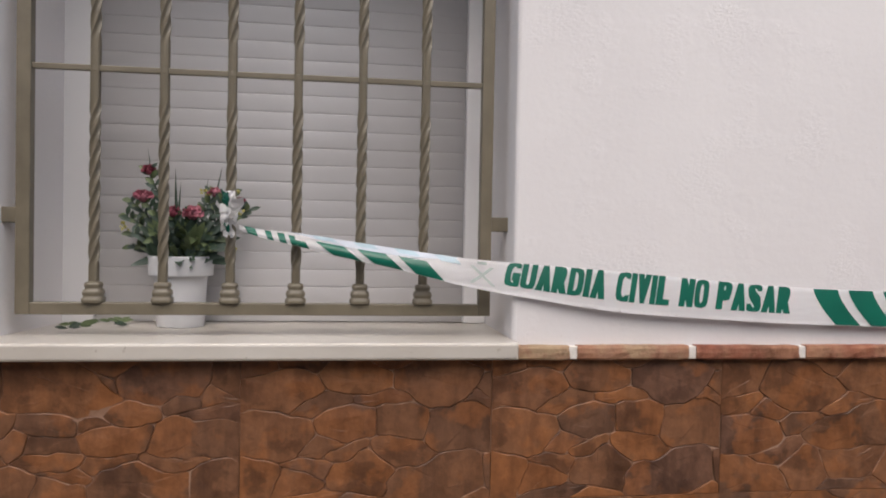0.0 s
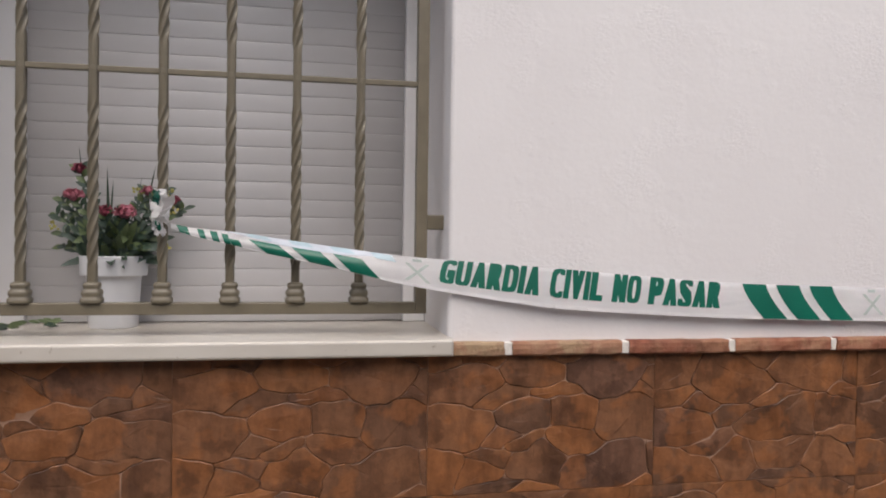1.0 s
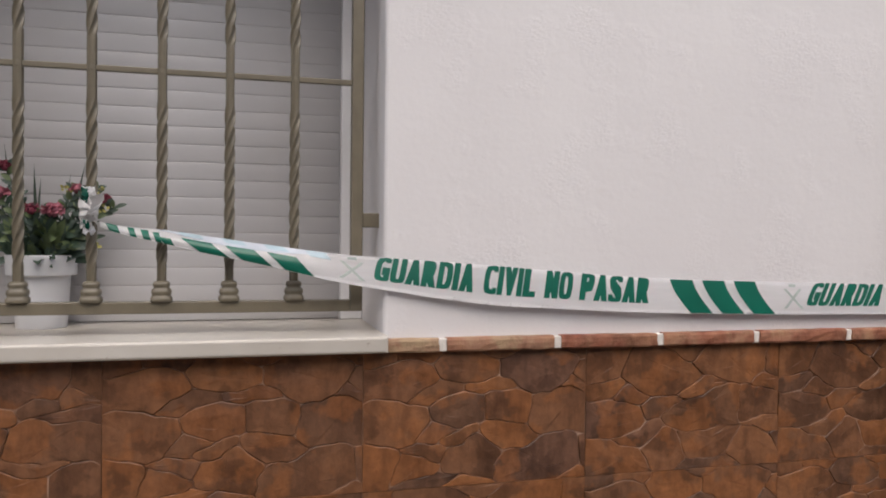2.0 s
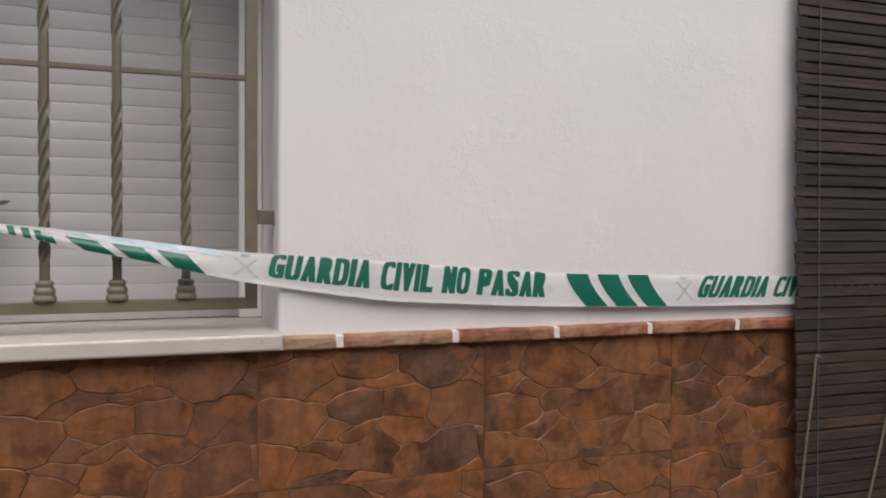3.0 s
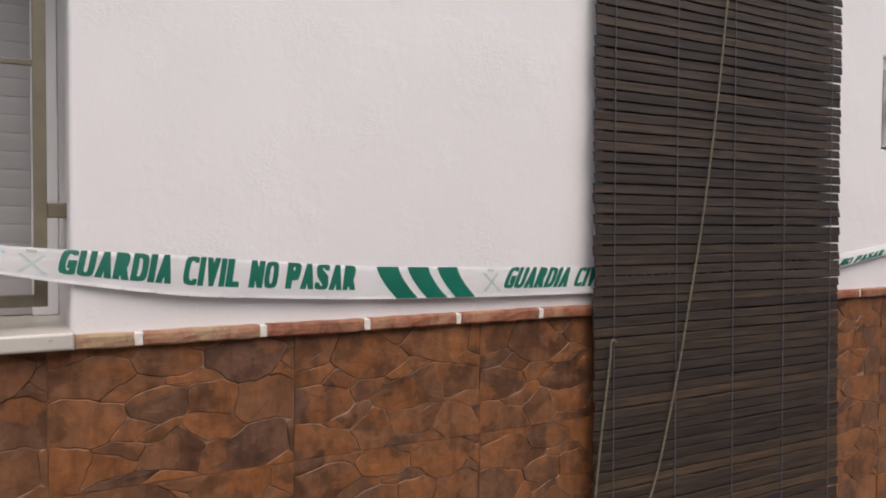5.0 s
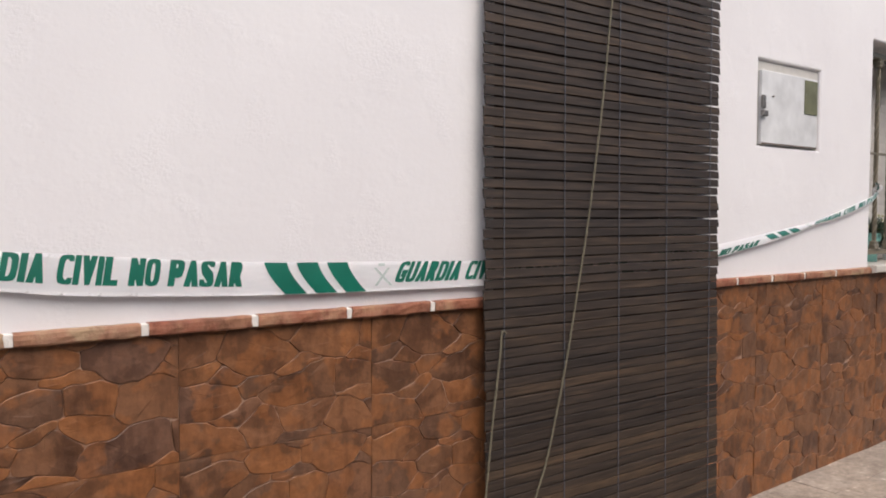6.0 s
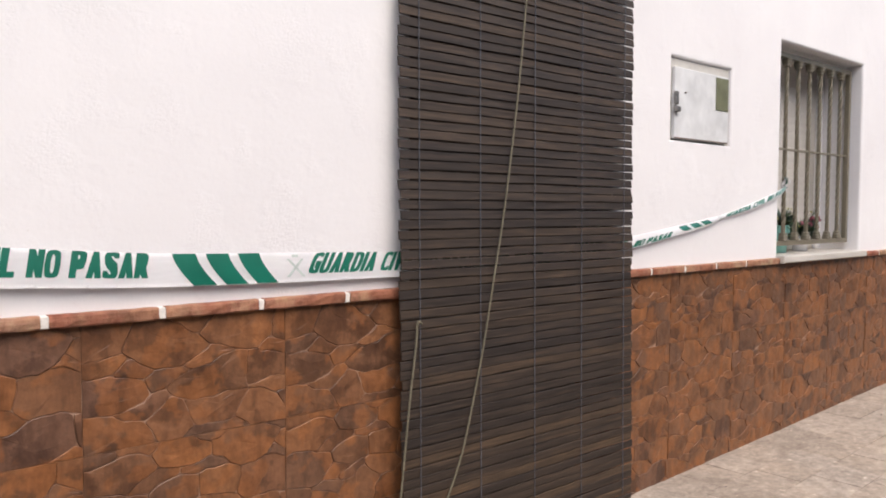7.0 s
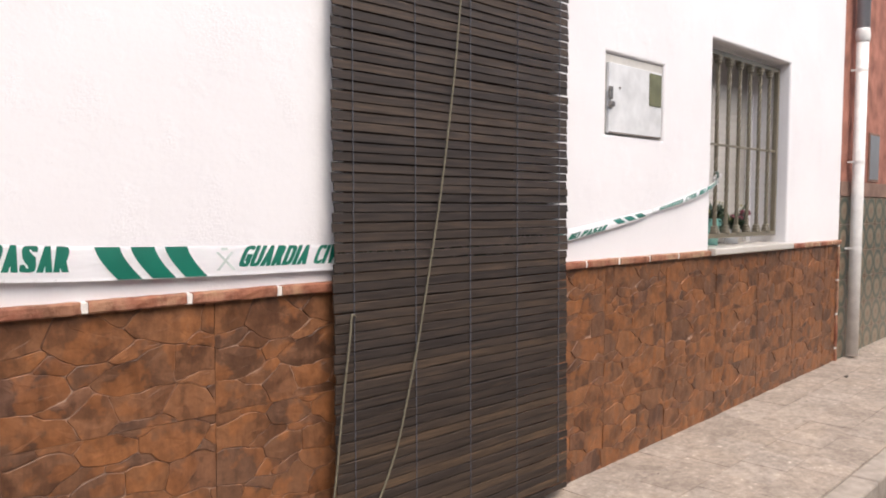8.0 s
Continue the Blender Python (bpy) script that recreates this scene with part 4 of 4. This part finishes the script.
# ---------------------------------------------------------------- meter box
def meter_box():
    x0, x1, z0, z1 = BOX
    root = holder("meter_box", ((x0 + x1) / 2, 0.03, z0), "white painted metal meter box door set in the wall", "meter box")
    inv = Matrix.Translation(root.location).inverted()

    def add(nm, bm, m_x, lab="", smooth=False):
        ob = part(nm, bm, m_x, root, lab, smooth)
        ob.matrix_parent_inverse = inv
        return ob

    add("frame", box((x0 + 0.002, 0.012, z0 + 0.003), (x1 - 0.002, 0.058, z1 - 0.003), 0.002), METER_FRAME, "cream painted metal frame")
    add("door", box((x0 + 0.014, -0.006, z0 + 0.006), (x1 - 0.032, 0.0115, z1 - 0.042), 0.003), METER, "worn white metal door")
    add("viewing_window", box((x1 - 0.146, -0.0095, z1 - 0.200), (x1 - 0.040, -0.0064, z1 - 0.052), 0.0012), OLIVE_GLASS, "fogged olive viewing window")
    add("keyhole", lathe([(0.006, -0.003), (0.007, 0.0), (0.004, 0.002)], 14), RUST, "rusty keyhole").location = (x0 + 0.095, -0.007, z1 - 0.145)
    add("rust_edge", box((x0 + 0.016, -0.0066, z0 + 0.0065), (x1 - 0.034, 0.0100, z0 + 0.012), 0.001), RUST, "rusted lower door edge")
    for k in range(7):
        add("rivet", lathe([(0.0045, 0.0), (0.004, 0.0018), (0.002, 0.003), (0.0005, 0.0034)], 8), METER, "", True).matrix_world = pose(x0 + 0.05 + 0.055 * k, -0.006, z0 + 0.030, 90, 0, 0)
    latch = bmesh.new()
    add_box(latch, (x0 + 0.006, -0.018, z0 + 0.150), (x0 + 0.030, -0.0062, z0 + 0.205), 0.003)
    add_box(latch, (x0 + 0.004, -0.024, z0 + 0.118), (x0 + 0.038, -0.0062, z0 + 0.142), 0.004)
    add("latch", latch, LATCH, "worn grey metal latch")
    return root


meter_box()


# ---------------------------------------------------------------- neighbouring house and drainpipe
def neighbour():
    x0, x1 = WALL_END + 0.004, 15.0
    root = holder("neighbour_house", (x0, 0.0, 0.0), "terracotta painted neighbour house with a patterned tile dado", "house")
    zt = 1.160
    part("wall", box((x0, 0.006, zt), (x1, 0.5, 6.0)), TERRACOTTA, root).matrix_parent_inverse = Matrix.Translation(root.location).inverted()
    part("dado", box((x0, 0.010, -0.5), (x1, 0.5, zt - 0.0005)), MORTAR, root).matrix_parent_inverse = Matrix.Translation(root.location).inverted()
    inv = Matrix.Translation(root.location).inverted()
    size = 0.196
    me = mesh_of("tile", box((0, 0, 0), (size - 0.003, 0.010, size - 0.003), 0.0012, 1), TILE)
    for i in range(9):
        for j in range(6):
            t_ob = part("tile", me, TILE, root)
            t_ob.matrix_parent_inverse = inv
            t_ob.location = (x0 + 0.002 + i * size, 0.0, zt - 0.002 - (j + 1) * size)
    part("band", box((x0, -0.006, zt + 0.0005), (x1, 0.005, zt + 0.105), 0.003), BAND, root, "dull brown painted band").matrix_parent_inverse = inv
    wx0, wx1, wz0, wz1 = 6.34, 6.58, 1.275, 1.64
    win = part("window", box((wx0, -0.004, wz0), (wx1, 0.004, wz1), 0.003), BAND, root, "small recessed grey window")
    win.matrix_parent_inverse = inv
    pane = part("pane", box((wx0 + 0.018, -0.007, wz0 + 0.018), (wx1 - 0.018, -0.0045, wz1 - 0.018)), GLASS_GREY, win)
    return root


neighbour()


def drainpipe():
    x, y = 5.935, -0.058
    root = holder("drainpipe", (x, y, ground_z(x)), "white painted drainpipe on the neighbour house wall", "drainpipe")
    zb = ground_z(x)
    part("pipe", tube([(0, 0, 0.02), (0, 0, 1.0), (0, 0, 2.27)], 0.0395, 24), PIPE_WHITE, root, "white painted iron lower pipe", True)
    part("collar", lathe([(0.0395, 2.225), (0.047, 2.235), (0.049, 2.285), (0.046, 2.305), (0.043, 2.32)], 24), PIPE_WHITE, root, "", True)
    part("upper_pipe", tube([(0, 0, 2.26), (0, 0, 3.5), (0, 0, 5.8)], 0.043, 24), PIPE_GREY, root, "grey plastic upper pipe", True)
    for z in (0.78, 1.39, 2.03):
        c = bmesh.new()
        tube([(0, 0, z - 0.012), (0, 0, z + 0.012)], 0.0412, 24, True, c)
        add_box(c, (-0.046, 0.018, z - 0.007), (-0.0395, 0.060, z + 0.007), 0.002)
        part("clamp", c, PIPE_WHITE, root)
    return root


drainpipe()


# ---------------------------------------------------------------- pieces: ledge bricks
def worn_brick(length, seed, depth=0.05, high=0.030):
    rng = random.Random(seed)
    bm = bmesh.new()
    n = max(2, int(length / 0.03))
    rings = []
    for k in range(n + 1):
        x = length * k / n
        j = lambda s=0.0016: rng.uniform(-s, s)
        end = 0.004 if k in (0, n) else 0.0
        rings.append([bm.verts.new(p) for p in (
            (x + j(), depth, 0.0), (x + j(), 0.003 + end + j(0.001), 0.0 + j(0.001)), (x + j(), 0.0 + end + j(), 0.004 + j(0.001)),
            (x + j(), -0.001 + end + j(), high * 0.5), (x + j(), 0.0 + end + j(), high - 0.005 + j(0.001)),
            (x + j(), 0.004 + end + j(0.001), high + j(0.0012)), (x + j(), depth, high))])
    for a, b in zip(rings, rings[1:]):
        for q in range(7):
            bm.faces.new((a[q], a[(q + 1) % 7], b[(q + 1) % 7], b[q]))
    bm.faces.new(rings[0][::-1])
    bm.faces.new(rings[-1])
    return mesh_of("brick", bm, BRICK)


def ledge(name, x0, x1, joints, label):
    z = LEDGE - 0.030
    root = part(name, box((x0, -0.018, z + 0.001), (x1, 0.03, z + 0.0285), 0.002), MORTAR)
    tagged(root, label, "brick ledge", kind="structure")
    cuts = [x0] + list(joints) + [x1]
    for k in range(len(cuts) - 1):
        a = cuts[k] + (0.009 if k else 0.001)
        b = cuts[k + 1] - (0.009 if k < len(cuts) - 2 else 0.001)
        if b - a < 0.02:
            continue
        p = part("brick", worn_brick(b - a, int(1000 * cuts[k]) + 7), BRICK, root)
        p.location = (a, -0.026, z + 0.0005)
        p.rotation_euler = (0, radians(random.Random(k).uniform(-0.2, 0.2)), 0)
    return root


ledge("brick_ledge_1", -0.012, 1.420, (0.113, 0.385, 0.649, 0.914, 1.187), "row of thin handmade bricks with white joints")
ledge("brick_ledge_2", 2.455, W2[0] - 0.012, (2.694, 2.947, 3.204, 3.477), "row of thin handmade bricks with white joints")
ledge("brick_ledge_3", W2[1] + 0.012, WALL_END, (5.11, 5.36, 5.60), "row of thin handmade bricks with white joints")


# ---------------------------------------------------------------- pieces: stone cladding
def clip(poly, nx, nz, d):
    out = []
    for k in range(len(poly)):
        a, b = poly[k], poly[(k + 1) % len(poly)]
        sa, sb = nx * a[0] + nz * a[1] - d, nx * b[0] + nz * b[1] - d
        if sa <= 0:
            out.append(a)
        if (sa < 0 < sb) or (sb < 0 < sa):
            u = sa / (sa - sb)
            out.append((a[0] + (b[0] - a[0]) * u, a[1] + (b[1] - a[1]) * u))
    return out


MOULD_W, MOULD_H = 0.527, 0.305          # moulded cladding slab: its pattern comes back along the wall


def stone_cells(w, h, seed):
    """Stones of one moulded slab in rough courses, with slips filling the gaps between."""
    rng = random.Random(seed)
    flat = 2.1                      # stones lie wider than they are high
    sites = []
    courses = 3
    for row in range(courses):
        x = -rng.uniform(0.0, 0.10)
        while x < w + 0.05:
            wide = rng.uniform(0.105, 0.215)
            z = (row + 0.5 + rng.uniform(-0.20, 0.20)) * h / courses
            sites.append((x + wide / 2, z * flat, wide * rng.uniform(0.42, 0.56)))
            x += wide
    for radius, tries in ((0.034, 45), (0.022, 34)):
        for k in range(tries):
            x, z, r = rng.uniform(0, w), rng.uniform(0, h) * flat, radius * rng.uniform(0.8, 1.15)
            if all(math.hypot(x - a, z - b) > 0.95 * c + 0.60 * r for a, b, c in sites):
                sites.append((x, z, r))
    cells = []
    for i, (x, z, r) in enumerate(sites):
        p = [(0.0, 0.0), (w, 0.0), (w, h * flat), (0.0, h * flat)]
        for j, (a, b, c) in enumerate(sites):
            if i != j and p:
                p = clip(p, 2 * (a - x), 2 * (b - z), a * a + b * b - x * x - z * z + r * r - c * c)
        if len(p) >= 3:
            cells.append([(a, b / flat) for a, b in p])
    return cells


def rounded(poly, rng):
    out, n = [], len(poly)
    for k in range(n):
        a, b, c = poly[k - 1], poly[k], poly[(k + 1) % n]
        la, lc = math.hypot(a[0] - b[0], a[1] - b[1]), math.hypot(c[0] - b[0], c[1] - b[1])
        rad = rng.uniform(0.003, 0.013)
        ra, rc = min(rad / max(la, 1e-6), 0.42), min(rad / max(lc, 1e-6), 0.42)
        pa = (b[0] + (a[0] - b[0]) * ra, b[1] + (a[1] - b[1]) * ra)
        pc = (b[0] + (c[0] - b[0]) * rc, b[1] + (c[1] - b[1]) * rc)
        mid = ((pa[0] + pc[0] + 2 * b[0]) / 4, (pa[1] + pc[1] + 2 * b[1]) / 4)
        edge = min(b[0], MOULD_W - b[0], b[1], MOULD_H - b[1]) < 1e-4
        out += [b] if edge else [pa, mid, pc]
    return out


def stone_mesh(poly, seed, rng):
    pts = []
    for k in range(len(poly)):
        a, b = poly[k], poly[(k + 1) % len(poly)]
        n = max(1, int(math.hypot(b[0] - a[0], b[1] - a[1]) / 0.016))
        for q in range(n):
            x, z = a[0] + (b[0] - a[0]) * q / n, a[1] + (b[1] - a[1]) * q / n
            near = min(x, MOULD_W - x, z, MOULD_H - z)
            v = noise.noise_vector((x * 9, 3.7 + seed, z * 9)) * 0.026 + noise.noise_vector((x * 34, 8.1 + seed, z * 34)) * 0.0085
            f = max(0.0, min(1.0, near / 0.03))
            pts.append((min(MOULD_W - 0.0006, max(0.0006, x + v.x * f)), min(MOULD_H - 0.0006, max(0.0006, z + v.z * f))))
    cx, cz = sum(p[0] for p in pts) / len(pts), sum(p[1] for p in pts) / len(pts)
    size = max(math.hypot(p[0] - cx, p[1] - cz) for p in pts)
    if size < 0.010:
        return None
    tx, tz, lift = rng.uniform(-0.05, 0.05), rng.uniform(-0.08, 0.03), rng.uniform(0.0, 0.0030)
    bm = bmesh.new()
    rings = []
    for inset, y in ((0.0003, 0.0045), (0.0005, -0.0008), (0.0024, -0.0022), (0.35 * size, -0.0028)):
        ring = []
        for px, pz in pts:
            d = math.hypot(px - cx, pz - cz) or 1e-6
            seam = min(px, MOULD_W - px, pz, MOULD_H - pz) < 0.002 and inset < 0.01
            f = 1.0 if seam else max(0.05, 1 - inset / d)
            x, z = cx + (px - cx) * f, cz + (pz - cz) * f
            rough = noise.noise((x * 26, 1.0 + seed, z * 26)) * 0.0022 if y < 0 else 0
            yy = y if y > 0 else max(-0.0135, (-0.0022 if seam else y) - lift + tx * (x - cx) * 0.5 + tz * (z - cz) * 0.5 + rough)
            ring.append(bm.verts.new((x - cx, yy, z - cz)))
        rings.append(ring)
    for a, b in zip(rings, rings[1:]):
        for q in range(len(a)):
            bm.faces.new((a[q], a[(q + 1) % len(a)], b[(q + 1) % len(a)], b[q]))
    bm.faces.new(rings[-1])
    return mesh_of("stone", bm, STONE), cx, cz


MOULDS = []
for mould_seed in (31, 58, 83):
    mould_rng = random.Random(mould_seed)
    MOULDS.append([m_x for m_x in (stone_mesh(rounded(poly, mould_rng), mould_seed, mould_rng) for poly in stone_cells(MOULD_W, MOULD_H, mould_seed)) if m_x])


def cladding(name, x0, x1, shift, label, order, most=300):
    z1 = LEDGE - 0.0305
    root = part(name, box((x0, -0.0004, -0.5), (x1, DEPTH + 0.1, z1 - 0.003)), GROUT)
    tagged(root, label, "stone dado", kind="structure")
    made = []
    k = 0
    x = x0 - shift
    while x < x1:
        for row in range(5):
            z = z1 - MOULD_H * (row + 1)
            if z + MOULD_H < ground_z(x) - 0.02:
                continue
            for me, cx, cz in MOULDS[(k // 2 + 2 * row) % 3]:
                reach = [v.co.x + x + cx for v in me.vertices]
                if min(reach) > x0 and max(reach) < x1:
                    made.append((me, x + cx, z + cz))
                elif max(reach) > x0 + 0.012 and min(reach) < x1 - 0.012:
                    # stones at the ends of the wall are cut off straight
                    cut = me.copy()
                    for v in cut.vertices:
                        v.co.x = max(x0 + 0.001, min(x1 - 0.001, v.co.x + x + cx)) - x - cx
                    made.append((cut, x + cx, z + cz))
        k += 1
        x += MOULD_W
    made.sort(key=order)
    for me, cx, cz in made[:most]:
        s_ob = part("stone", me, STONE, root)
        s_ob.location = (cx, 0, cz)
    # the stones past those are one joined piece
    bm = bmesh.new()
    for me, cx, cz in made[most:]:
        far = me.copy()
        far.transform(Matrix.Translation((cx, 0, cz)))
        bm.from_mesh(far)
        bpy.data.meshes.remove(far)
    if made[most:]:
        tagged(part("stones", bm, STONE, root), kind="stuff")
    return root


cladding("stone_dado_1", -4.49, 1.420, 0.315, "brown moulded stone cladding laid in rough courses with thin joints", lambda m_x: 10 * max(0.0, -1.2 - m_x[1]) - m_x[2])
cladding("stone_dado_2", 2.455, WALL_END - 0.03, 0.12, "brown moulded stone cladding laid in rough courses with thin joints", lambda m_x: m_x[1], 330)


def end_strip():
    root = part("brick_strip", box((WALL_END - 0.0262, -0.012, -0.20), (WALL_END - 0.002, 0.03, LEDGE - 0.032)), MORTAR)
    tagged(root, "upright strip of thin bricks ending the stone dado", "brick strip", kind="structure")
    for k in range(4):
        p = part("brick", worn_brick(0.225, 300 + k, 0.04, 0.0275), BRICK, root)
        p.location = (WALL_END - 0.0008, -0.018, 0.585 - 0.24 * k)
        p.rotation_euler = (0, -math.pi / 2, 0)
    return root


end_strip()


# ---------------------------------------------------------------- pieces: kerb and pavers
def pavers():
    slope = -math.atan(0.0275)
    rows = 4
    wide = (0 - (KERB_Y + 0.118)) / rows
    long = 0.205
    kinds = []
    for k in range(4):
        bm = box((0.0008, 0.0008, -0.03), (long - 0.0008, wide - 0.0008, 0.0), 0.0022, 2)
        kinds.append(mesh_of("paver", bm, PAVER))
    rng = random.Random(9)
    for i in range(-28, 44):
        for j in range(rows):
            x = 1.4 + i * long - (0.09 if j % 2 else 0.0)
            p = part("paver", kinds[rng.randrange(4)], PAVER, pavement)
            p.location = (x, KERB_Y + 0.118 + j * wide, ground_z(x) + rng.uniform(-0.0014, 0.0012))
            p.rotation_euler = (radians(rng.uniform(-0.15, 0.15)), slope, 0)
    kerb_root = holder("kerb", (1.0, KERB_Y, 0), "pale worn stone kerb edging the pavement", "kerb", kind="structure")
    me = mesh_of("kerb_stone", box((0.003, 0, -0.25), (0.497, 0.112, 0.002), 0.012, 3), KERB_STONE)
    for i in range(-9, 26):
        x = 0.5 * i
        p = part("kerb_stone", me, KERB_STONE, kerb_root)
        p.matrix_parent_inverse = Matrix.Translation(kerb_root.location).inverted()
        p.location = (x, KERB_Y, ground_z(x) + rng.uniform(-0.002, 0.002))
        p.rotation_euler = (0, slope, 0)


pavers()


def debris(at, seed, size):
    rng = random.Random(seed)
    bm = bmesh.new()
    bmesh.ops.create_icosphere(bm, subdivisions=2, radius=size)
    for v in bm.verts:
        n = noise.noise_vector(v.co * 60 + Vector((seed, 0, 0)))
        v.co = Vector((v.co.x * 1.6, v.co.y, v.co.z * 0.55 + size * 0.4)) + n * size * 0.45
    ob = part("street_litter", bm, SOIL)
    ob.location = (at[0], at[1], ground_z(at[0]))
    ob.rotation_euler = (0, 0, rng.uniform(0, 3))
    return tagged(ob, "small dark crumb of dirt lying on the pavement", "litter", "crumbs of dirt on the pavement")


debris((5.297, -0.228), 1, 0.012)
debris((4.553, -0.257), 2, 0.005)
debris((2.961, -0.223), 3, 0.004)
